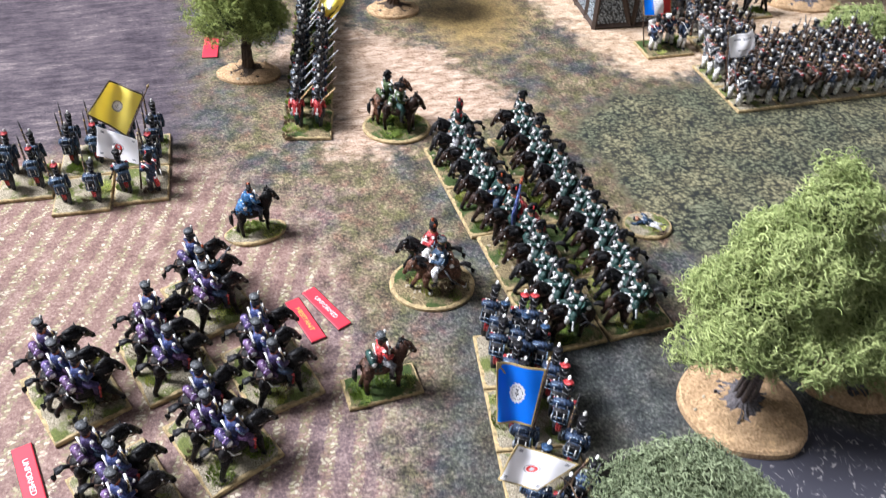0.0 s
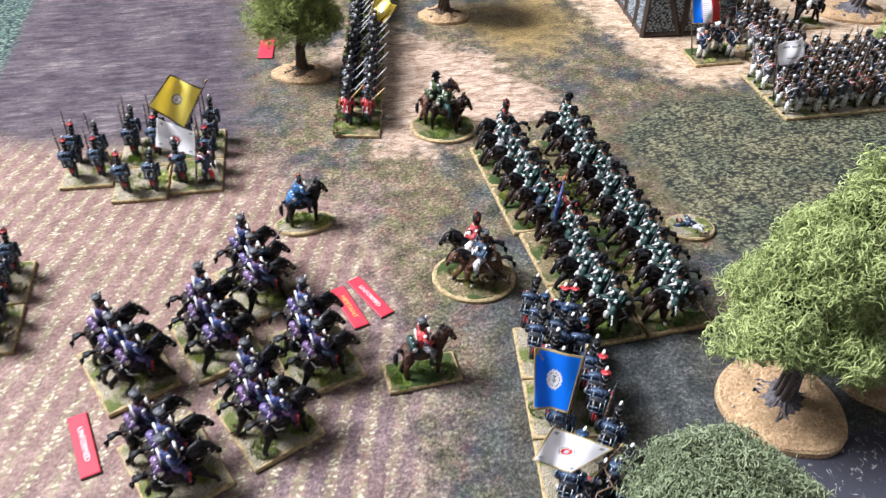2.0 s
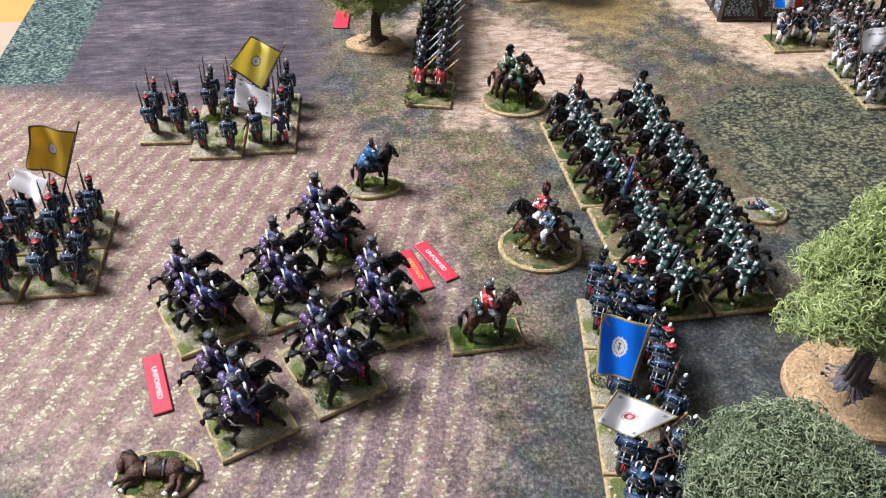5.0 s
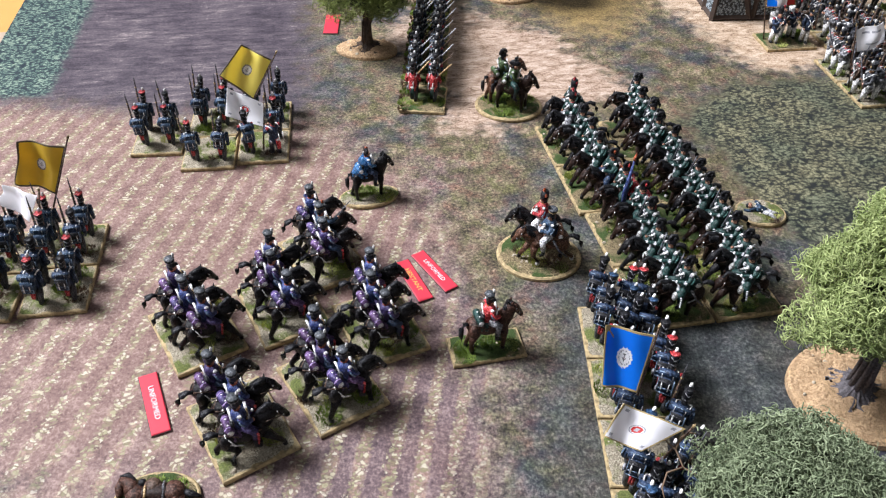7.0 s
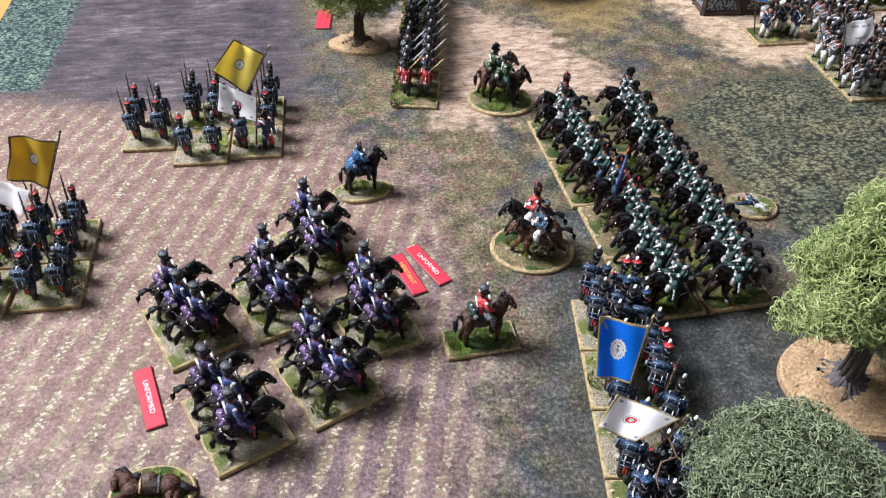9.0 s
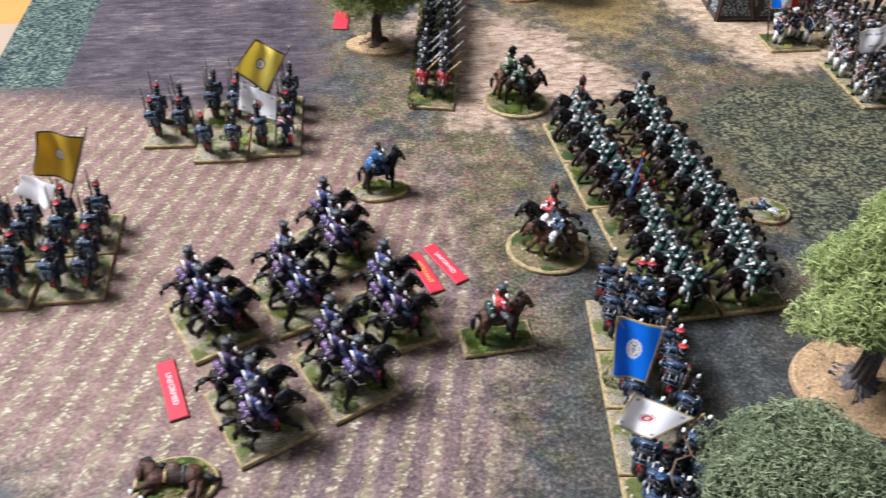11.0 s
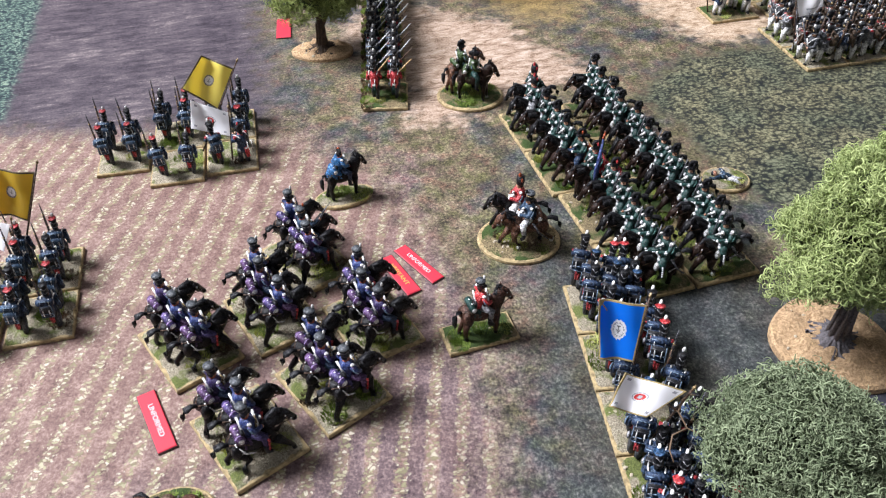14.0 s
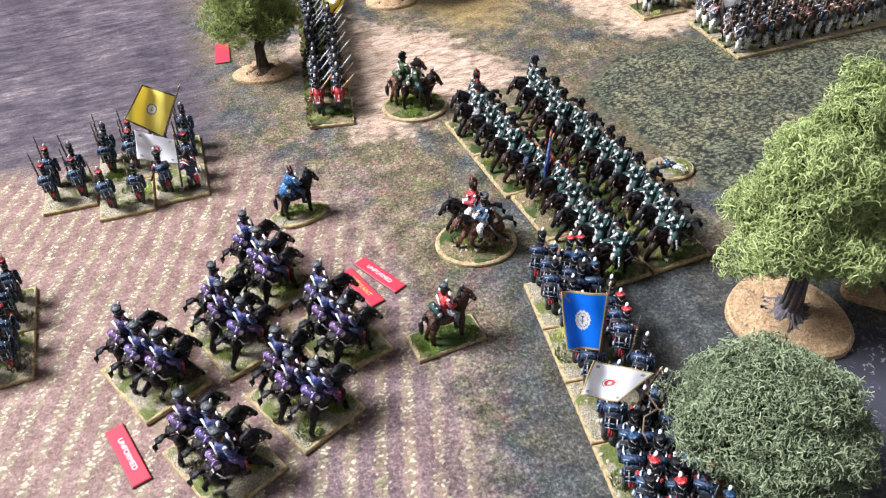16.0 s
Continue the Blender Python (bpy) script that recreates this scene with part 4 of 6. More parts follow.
    bend = math_node(nt, "MULTIPLY", math_node(nt, "SUBTRACT", noise_of(nt, vec, 60, 3), 0.5), 0.006)
    ph = math_node(nt, "MULTIPLY", math_node(nt, "ADD", row_at.outputs["Fac"], bend), 2 * math.pi / 0.0131)
    wave_ = math_node(nt, "SINE", ph)
    soil = ramp(nt, f2, [(0.38, (0.12, 0.07, 0.06)), (0.5, (0.243, 0.156, 0.13)), (0.62, (0.43, 0.315, 0.265))])
    rose = ramp(nt, f2, [(0.38, (0.1, 0.054, 0.048)), (0.5, (0.198, 0.122, 0.106)), (0.62, (0.35, 0.248, 0.215))])
    purple = ramp(nt, f2, [(0.38, (0.045, 0.03, 0.038)), (0.5, (0.14, 0.096, 0.1)), (0.62, (0.30, 0.22, 0.21))])
    vio = nt.nodes.new("ShaderNodeAttribute")
    vio.attribute_name = "violet"
    shade = math_node(nt, "ADD", vio.outputs["Fac"], math_node(nt, "MULTIPLY", math_node(nt, "SUBTRACT", hue, 0.5), 1.6))
    deep = mix(nt, ramp(nt, shade, [(0.3, (0, 0, 0)), (1.0, (1, 1, 1))]), rose, purple)
    fld = mix(nt, ramp(nt, math_node(nt, "ADD", wave_, math_node(nt, "MULTIPLY", math_node(nt, "SUBTRACT", mid, 0.5), 3.6)), [(-0.1, (1, 1, 1)), (0.9, (0, 0, 0))]), soil, deep)
    leaf, leaf_id = cells(470, (0.85, 1.1, 1), -0.6, 0.007)
    leaf_d = math_node(nt, "ADD", leaf, math_node(nt, "MULTIPLY", math_node(nt, "SUBTRACT", speck, 0.5), 1.1))
    leaf_col = ramp(nt, leaf_id, [(0.0, (0.60, 0.56, 0.45)), (0.25, (0.48, 0.45, 0.31)), (0.45, (0.31, 0.31, 0.17)), (0.7, (0.16, 0.155, 0.08)), (1.0, (0.32, 0.21, 0.16))])
    plants = mix(nt, ramp(nt, leaf_d, [(0.3, (0, 0, 0)), (0.52, (1, 1, 1))]), leaf_col, mix(nt, 0.5, (0.14, 0.115, 0.07), deep))
    band = ramp(nt, math_node(nt, "ADD", wave_, math_node(nt, "MULTIPLY", math_node(nt, "SUBTRACT", fine, 0.5), 5.0)), [(0.0, (0, 0, 0)), (0.5, (1, 1, 1))])
    thin = ramp(nt, math_node(nt, "ADD", leaf_d, math_node(nt, "MULTIPLY", math_node(nt, "SUBTRACT", hue2, 0.5), 1.0)), [(0.56, (1, 1, 1)), (0.72, (0, 0, 0))])
    fld = mix(nt, math_node(nt, "MULTIPLY", math_node(nt, "MULTIPLY", band, thin), 0.74), fld, plants)
    col = mix(nt, region("field", 0.022, 0.07), col, fld)
    # ploughed earth, streaked
    streak = math_node(nt, "ADD", math_node(nt, "MULTIPLY", noise_of(nt, coords(nt, (0.2, 1, 1)), 150, 8, 0.85, 0.25), 0.5), math_node(nt, "ADD", math_node(nt, "MULTIPLY", f2, 0.35), math_node(nt, "MULTIPLY", hue, 0.15)))
    plo = ramp(nt, streak, [(0.41, (0.018, 0.014, 0.02)), (0.48, (0.054, 0.043, 0.056)), (0.54, (0.11, 0.09, 0.101)), (0.6, (0.26, 0.215, 0.21))])
    col = mix(nt, region("plough", 0.02, 0.08), col, plo)
    # sandy tracks, brushed
    dust = math_node(nt, "ADD", math_node(nt, "MULTIPLY", noise_of(nt, coords(nt, (0.4, 1, 1), -0.45), 190, 7, 0.8, 0.6), 0.7), math_node(nt, "MULTIPLY", speck, 0.3))
    snd = ramp(nt, dust, [(0.40, (0.13, 0.08, 0.05)), (0.46, (0.28, 0.19, 0.135)), (0.53, (0.45, 0.335, 0.26)), (0.62, (0.6, 0.49, 0.41))])
    col = mix(nt, region("road", 0.012, 0.07), col, snd)
    col = mix(nt, region("sand", 0.012, 0.06), col, ramp(nt, dust, [(0.40, (0.15, 0.09, 0.055)), (0.46, (0.36, 0.25, 0.165)), (0.54, (0.56, 0.43, 0.32)), (0.62, (0.7, 0.58, 0.46))]))
    # meadow of short strokes
    md = ramp(nt, math_node(nt, "ADD", math_node(nt, "MULTIPLY", cells(330, (0.8, 1.15, 1), 0.25, 0.008)[0], 0.9), math_node(nt, "MULTIPLY", math_node(nt, "SUBTRACT", f2, 0.5), 3.4)), [(0.02, (0.27, 0.26, 0.17)), (0.2, (0.145, 0.145, 0.098)), (0.4, (0.082, 0.08, 0.055)), (0.62, (0.022, 0.025, 0.025))])
    md = mix(nt, 0.8, md, ramp(nt, hue2, [(0.4, (0.6, 0.68, 0.68)), (0.6, (1.05, 1.0, 0.9))]), "MULTIPLY")
    col = mix(nt, region("meadow", 0.008, 0.035), col, md)
    # printed hedges
    hd = ramp(nt, math_node(nt, "ADD", cells(380, (0.75, 1, 1), -0.2, 0.008)[0], math_node(nt, "MULTIPLY", math_node(nt, "SUBTRACT", f2, 0.5), 2.8)), [(0.0, (0.23, 0.29, 0.22)), (0.22, (0.105, 0.155, 0.125)), (0.42, (0.04, 0.068, 0.066)), (0.7, (0.012, 0.02, 0.028))])
    col = mix(nt, region("hedge", 0.005, 0.02), col, hd)
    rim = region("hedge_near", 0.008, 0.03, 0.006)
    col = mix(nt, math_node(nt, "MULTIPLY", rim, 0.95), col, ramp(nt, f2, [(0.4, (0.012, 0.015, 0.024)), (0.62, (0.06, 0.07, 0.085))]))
    into = region("hedge_near", 0.006, 0.03, 0.021)
    col = mix(nt, into, col, hd)
    # dark ground with pale strokes
    curl = noise_of(nt, coords(nt, (1, 0.55, 1), 0.9), 170, 1, 0.4, 1.2)
    strokes = math_node(nt, "MULTIPLY", ramp(nt, curl, [(0.475, (0, 0, 0)), (0.5, (1, 1, 1)), (0.525, (0, 0, 0))]), ramp(nt, noise_of(nt, vec, 230, 2), [(0.5, (0, 0, 0)), (0.58, (1, 1, 1))]))
    col = mix(nt, region("slate", 0.006, 0.02), col, mix(nt, strokes, (0.045, 0.045, 0.06), (0.36, 0.34, 0.34)))
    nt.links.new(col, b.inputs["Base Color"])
    b.inputs["Roughness"].default_value = 0.58
    b.inputs["Specular IOR Level"].default_value = 0.22
    bump(nt, b, fine, 0.06, 0.0004)
    me.materials.append(m)
    ob = new("ground", me)
    ob.matrix_basis = pose(0, 0, 0, 0, 0, TURN)
    sol = ob.modifiers.new("sheet", "SOLIDIFY")
    sol.thickness, sol.offset = 0.0014, -1
    return tagged(ob, "printed rubber game mat with fields, tracks and meadow", "game mat", kind="structure")


printed_mat()

# ---- figure kinds ----
MIDBLUE = paint("mid_blue_cloth", (0.018, 0.05, 0.11))
INF = [
    foot_mesh("blue_infantry", NAVY, DARKGREY, NAVY, CRIMSON, BLACK, NAVY, "shoulder", wide=0.84),
    foot_mesh("blue_infantry", NAVY, DARKGREY, BLUEGREY, CRIMSON, CRIMSON, NAVY, "shoulder", wide=0.84),
    foot_mesh("blue_infantry", BLUEGREY, DARKGREY, NAVY, CRIMSON, BLACK, NAVY, "shoulder", wide=0.84),
]
MARCH = [
    foot_mesh("marching_blue_infantry", NAVY, DARKGREY, NAVY, CRIMSON, BLACK, NAVY, "forward", wide=0.9),
    foot_mesh("marching_blue_infantry", BLUEGREY, DARKGREY, NAVY, CRIMSON, MIDBLUE, NAVY, "forward", wide=0.9),
    foot_mesh("marching_blue_infantry", NAVY, DARKGREY, NAVY, CRIMSON, BLACK, CRIMSON, "forward", wide=0.9),
    foot_mesh("marching_blue_infantry", BLUEGREY, DARKGREY, NAVY, CRIMSON, RED, CRIMSON, "forward", wide=0.9),
    foot_mesh("marching_blue_infantry", NAVY, DARKGREY, NAVY, CRIMSON, BLACK, NAVY, "shoulder", wide=0.9),
]
BEARER = foot_mesh("flag_bearer", NAVY, DARKGREY, BLUEGREY, CRIMSON, BLACK, CRIMSON, "forward")
OFFICER = foot_mesh("foot_officer", NAVY, DARKGREY, None, RED, BLACK, CRIMSON, "forward", "bicorne")
RIFLE = [
    foot_mesh("rifleman", GREEN, DARKGREY, BLACK, GREEN, BLACK, BLACK, "slope", musket=PALE),
    foot_mesh("rifleman", NAVY, GREYCLOTH, DARKGREY, CRIMSON, BLACK, DARKGREY, "slope", musket=PALE),
    foot_mesh("rifleman", NAVY, DARKGREY, BLACK, NAVY, BLACK, CRIMSON, "slope", musket=WOOD),
]
REDCOAT = foot_mesh("redcoat", RED, DARKGREY, None, GREEN, BLACK, CRIMSON, "slope", musket=BUFF)
HIDE = paint("cowhide_pack", (0.07, 0.045, 0.03))
LINE = [
    foot_mesh("white_legged_infantry", NAVY, WHITE, HIDE, NAVY, BLACK, DARKGREY, "shoulder", wide=0.72, stocky=False),
    foot_mesh("white_legged_infantry", DARKGREY, WHITE, DARKGREY, WHITE, DARKGREY, DARKGREY, "slope", wide=0.72, stocky=False),
    foot_mesh("brown_coat_infantry", paint("brown_cloth", (0.06, 0.035, 0.028)), WHITE, HIDE, NAVY, BLACK, CRIMSON, "shoulder", wide=0.72, stocky=False),
    foot_mesh("grey_coat_infantry", GREYCLOTH, WHITE, HIDE, WHITE, BLACK, CRIMSON, "forward", wide=0.72, stocky=False),
]
GREN = foot_mesh("grenadier", NAVY, WHITE, WHITE, CRIMSON, RED, CRIMSON, "forward", "bearskin")
HUSSAR = [
    mounted_mesh("hussar", BLACKHORSE, HUSSARBLUE, MAUVE, PURPLE, "shako", SHAKO_LID, 0, BLACK, WHITE, "reins", braid=LILAC),
    mounted_mesh("hussar", BLACKHORSE, HUSSARBLUE, PURPLE, MAUVE, "shako", SHAKO_LID, 1, BLACK, WHITE, "carbine", braid=LILAC),
    mounted_mesh("hussar", BLACKHORSE, PURPLE, MAUVE, NAVY, "shako", SHAKO_LID, 1, BLACK, WHITE, "reins", braid=LILAC),
]
HUSSAR_SABRE = mounted_mesh("hussar_officer", BLACKHORSE, BLUEGREY, PURPLE, BLUEGREY, "shako", SHAKO_LID, 0, BLACK, ORANGE, "sabre", braid=LILAC)
CHASSEUR = [
    mounted_mesh("green_horseman", BLACKHORSE, GREEN, GREEN, GREEN, "helmet", BLACK, 0, WHITE, BLACK, "reins", fleece=True, trim=PALE),
    mounted_mesh("green_horseman", BROWNHORSE, GREEN, GREEN, GREEN, "helmet", BLACK, 1, BLACK, BLACK, "carbine", fleece=True, trim=PALE),
    mounted_mesh("green_horseman", BROWNHORSE, GREEN, GREEN, GREEN, "helmet", BLACK, 0, WHITE, BLACK, "carbine", fleece=True, trim=PALE),
]
ELITE = mounted_mesh("plumed_horseman", BLACKHORSE, GREEN, GREEN, GREYCLOTH, "busby", BLACK, 0, WHITE, RED, "reins", fleece=True, trim=PALE)
TRUMPETER = mounted_mesh("red_trumpeter", BROWNHORSE, GREEN, RED, GREEN, "helmet", BLACK, 1, WHITE, RED, "reins", trim=PALE, cloak=CRIMSON)
GUIDON = mounted_mesh("standard_bearer", BROWNHORSE, GREEN, ORANGE, NAVY, "helmet", BLACK, 0, BLACK, ORANGE, "reins")
RED_OFFICER = mounted_mesh("mounted_red_officer", CHESTNUT, RED, GREEN, GREYCLOTH, "shako", SHAKO_LID, 2, BLACK, WHITE, "reins")
CLOAKED = mounted_mesh("cloaked_rider", BLACKHORSE, SKYBLUE, SKYBLUE, NAVY, "bicorne", BLACK, 2, BLACK, ORANGE, "reins", cloak=SKYBLUE)
GENERAL = mounted_mesh("mounted_general", BROWNHORSE, OLIVE, OLIVE, GREEN, "bicorne_long", BLACK, 2, WHITE, BLACK, "reins")
AIDE = mounted_mesh("mounted_aide", COB, OLIVE, OLIVE, GREEN, "helmet", BLACK, 2, BLACK, BLACK, "reins")
RED_RIDER = mounted_mesh("red_plumed_rider", BLACKHORSE, CRIMSON, CRIMSON, WHITE, "busby", BLACK, 0, WHITE, ORANGE, "reins")
BLUE_RIDER = mounted_mesh("pale_blue_rider", COB, BLUEGREY, COB, PALE, "shako", SHAKO_LID, 0, WHITE, BLACK, "reins")
DARK_RIDER = mounted_mesh("dark_rider", BLACKHORSE, NAVY, WHITE, WHITE, "bicorne", BLACK, 2, BLACK, BLACK, "reins")


def edge_stand(left, right, depth, *args, **kw):
    """A stand given by the ends of its rear edge; its front lies beyond that edge."""
    dx, dy = right[0] - left[0], right[1] - left[1]
    w = math.hypot(dx, dy)
    x, y = (left[0] + right[0]) / 2 - dy / w * depth / 2, (left[1] + right[1]) / 2 + dx / w * depth / 2
    return stand(args[0], x, y, math.degrees(math.atan2(dy, dx)) + 90, depth, w, *args[1:], **kw)


def fill(top, kinds, xs, ys, turn=0.0, size=0.93, stoop=0.0, loose=2.0, shear=0.0):
    for x in xs:
        for y in ys:
            put(top, SCATTER.choice(kinds), x + shear * y + SCATTER.uniform(-0.0004, 0.0004) * loose, y + SCATTER.uniform(-0.0004, 0.0004) * loose, turn, size * SCATTER.uniform(0.97, 1.03), stoop, loose)


# ---- blue infantry round the yellow and white flags ----
G1 = "blue infantry stands behind the cavalry"
L1 = "tan-edged stand of painted blue infantry with red-topped shakos"
s = edge_stand((-0.252, 0.429), (-0.219, 0.4365), 0.037, "infantry_stand", L1, "miniature stand", G1, tufts=("brown", "green", "light", "brown", "green"), stones=16)
fill(s, INF[:2], (-0.008, 0.009), (-0.0085, 0.0085), 0, 0.88, 5, 3)
s = edge_stand((-0.213, 0.418), (-0.1795, 0.426), 0.037, "infantry_stand", L1, "miniature stand", G1, tufts=("green", "brown", "light", "green", "brown"), stones=18)
fill(s, INF[:2], (-0.0095,), (-0.0085, 0.0085), 0, 0.88, 5, 3)
s = edge_stand((-0.222, 0.455), (-0.1885, 0.463), 0.037, "infantry_stand", L1, "miniature stand", G1, tufts=("green", "light", "green", "brown"), stones=14)
fill(s, INF, (-0.006, 0.008), (-0.0085, 0.0085), 0, 0.88, 5, 3)
s = edge_stand((-0.179, 0.4305), (-0.1465, 0.4385), 0.037, "colour_stand", "stand of blue infantry carrying a yellow and a white flag", "miniature stand", G1, tufts=("brown", "green", "green"), stones=18)
put(s, BEARER, -0.008, 0.0085, 20)
put(s, OFFICER, -0.010, -0.0085, 40)
put(s, INF[1], 0.009, -0.009)
flag(s, [(-0.1652, 0.458, 0.0325), (-0.188, 0.4575, 0.042), (-0.188, 0.447, 0.0271), (-0.1643, 0.449, 0.0202)], [(-0.1653, 0.4596, 0.0347), (-0.1635, 0.441, 0.007)], FLAGWHITE, FLAGWHITE, "red", 0.002, label="white paper flag with a red and grey badge")
s2 = edge_stand((-0.188, 0.4675), (-0.1555, 0.4755), 0.037, "colour_stand", L1, "miniature stand", G1, tufts=("green", "brown"), stones=4)
fill(s2, INF, (-0.008, 0.008), (-0.009, 0.0085), 0, 0.88, 5, 3)
flag(s2, [(-0.1604, 0.4729, 0.0565), (-0.1793, 0.4717, 0.0668), (-0.1918, 0.4573, 0.0513), (-0.1716, 0.4581, 0.0343)], [(-0.1587, 0.4751, 0.0598), (-0.1828, 0.4433, 0.0121)], YELLOW, DARKEDGE, "round", 0.0022, label="yellow paper flag with a white round badge")

G2 = "blue infantry stands by the mat's edge"
for lft, rgt in (((-0.328, 0.281), (-0.295, 0.289)), ((-0.285, 0.268), (-0.2515, 0.276)), ((-0.249, 0.279), (-0.215, 0.2885))):
    for k in (0, 1) if lft[0] > -0.3 else (0,):
        ox, oy = -0.0102 * k, 0.0362 * k
        s = edge_stand((lft[0] + ox, lft[1] + oy), (rgt[0] + ox, rgt[1] + oy), 0.036, "infantry_stand", L1, "miniature stand", G2, tufts=("brown", "green", "brown", "green"), stones=16)
        fill(s, INF[:2], (-0.009, 0.007), (-0.0085, 0.0085), 0, 0.88, 5, 3)
flag(s, [(-0.2405, 0.353, 0.0612), (-0.2672, 0.353, 0.0629), (-0.2727, 0.3478, 0.0383), (-0.2531, 0.3477, 0.0312)], [(-0.2387, 0.3538, 0.0655), (-0.2642, 0.343, 0.004)], OCHRE, DARKEDGE, "round", 0.002, label="ochre paper flag with a white round badge")
flag(s, [(-0.258, 0.339, 0.036), (-0.279, 0.345, 0.0365), (-0.276, 0.335, 0.032), (-0.262, 0.330, 0.024)], [(-0.257, 0.340, 0.038), (-0.262, 0.331, 0.003)], FLAGWHITE, FLAGWHITE, "none", 0.003, label="white paper flag hanging over the ranks")

# ---- purple hussars in a column of six stands ----
G3 = "hussar stands"
for i, (bx, by, ang) in enumerate([(-0.108, 0.197, 40), (-0.072, 0.227, 41), (-0.061, 0.269, 32), (-0.150, 0.252, 40), (-0.113, 0.2755, 36), (-0.1, 0.318, 38)]):
    c, sn = math.cos(radians(ang)), math.sin(radians(ang))
    x, y = bx + c * 0.0185 - sn * 0.0245, by + sn * 0.0185 + c * 0.0245
    s = stand("cavalry_stand", x, y, ang, 0.037, 0.049, "stand of black-horsed hussars in purple on sandy ground", "miniature stand", G3, tufts=("light", "green", "brown", "light", "green", "brown", "light", "green", "light", "brown"), stones=26)
    for k, ly in enumerate((-0.0165, -0.001, 0.0145)):
        me = HUSSAR_SABRE if (i == 5 and k == 1) else HUSSAR[(i + k) % 3]
        put(s, me, -0.001 + SCATTER.uniform(-0.003, 0.003), ly, 0, 0.95, 0, 3)

# ---- green horsemen in two lines ----
G4 = "green cavalry stands"
SD = (0.32, -0.9474)
for line in (0, 1):
    for k in range(4):
        jog = 0.003 if k >= 2 and line == 0 else 0.0
        x0, y0 = 0.0135 + SD[0] * 0.05 * k + jog, 0.504 + SD[1] * 0.05 * k + jog * 0.3
        if line:
            x0, y0 = x0 + 0.0415 - 0.001 * k + 0.003, y0 + 0.0135
        x, y = x0 + SD[0] * 0.0247 + 0.947 * 0.0195, y0 + SD[1] * 0.0247 + 0.32 * 0.0195
        s = stand("cavalry_stand", x, y, 180 + 18.7, 0.039, 0.0494, "stand of dark green horsemen on grassy tan-edged base", "miniature stand", G4, tufts=("green", "green", "light", "green", "brown", "green", "green", "brown", "green", "light"), stones=12, cover=COVER_GREEN)
        for j, ly in enumerate((0.0165, 0.0, -0.0165)):
            n = k * 3 + j
            me = CHASSEUR[(n * 2 + line) % 3]
            if line == 0:
                me = ELITE if n < 2 else TRUMPETER if n in (6, 7) else GUIDON if n == 5 else me
            put(s, me, 0.001 + SCATTER.uniform(-0.003, 0.003), -ly, 0, 0.95, 0, 3)
        if line == 0 and k == 1:
            a = Acc()
            inv = s.matrix_basis.inverted()
            a.tube([inv @ Vector((0.0695, 0.404, 0.012)), inv @ Vector((0.068, 0.398, 0.03)), inv @ Vector((0.0705, 0.402, 0.05))], [0.0013, 0.0015, 0.0006], HUSSARBLUE, 7)
            a.tube([inv @ Vector((0.0705, 0.402, 0.05)), inv @ Vector((0.071, 0.402, 0.055))], [0.001, 0.0004], ORANGE, 6)
            part("furled_standard", a.mesh("furled_standard"), s, None, "furled blue standard on a staff")

# ---- dark column beside the track ----
G5 = "rifle column stands"
for k in range(8):
    oy = 0.0368 * k
    top_l, top_r = (-0.0845 - 0.1 * oy, 0.5105 + oy), (-0.052 - 0.1 * oy, 0.5125 + oy)
    s = edge_stand(top_l, top_r, 0.0365, "infantry_stand", "narrow grassy stand of dark riflemen in close ranks", "miniature stand", G5, tufts=("green", "green", "light"), stones=2, cover=COVER_GREEN)
    for q in range(5):
        part("grass_tuft", TUFTS["green" if q % 2 else "brown"][q % 2], s, pose(-0.015 + 0.0075 * q, 0.0135, THICK - 0.0003, 0, 0, 50 * q) @ Matrix.Scale(0.9, 4))
    if k == 0:
        fill(s, [REDCOAT], (-0.0035,), (-0.0075, 0.0075), -8)
        fill(s, RIFLE, (0.0105,), (-0.0075, 0.0075), -8)
    else:
        fill(s, RIFLE, (-0.012, 0.0, 0.012), (-0.0075, 0.0075), -8)
    if k == 3:
        flag(s, [(-0.0719, 0.662, 0.0475), (-0.056, 0.6599, 0.036), (-0.0656, 0.6565, 0.0197), (-0.0785, 0.6584, 0.0292)], [(-0.0705, 0.6625, 0.05), (-0.0865, 0.652, 0.003)], YELLOW, YELLOW, "round", 0.003, label="yellow paper flag with a dark badge")

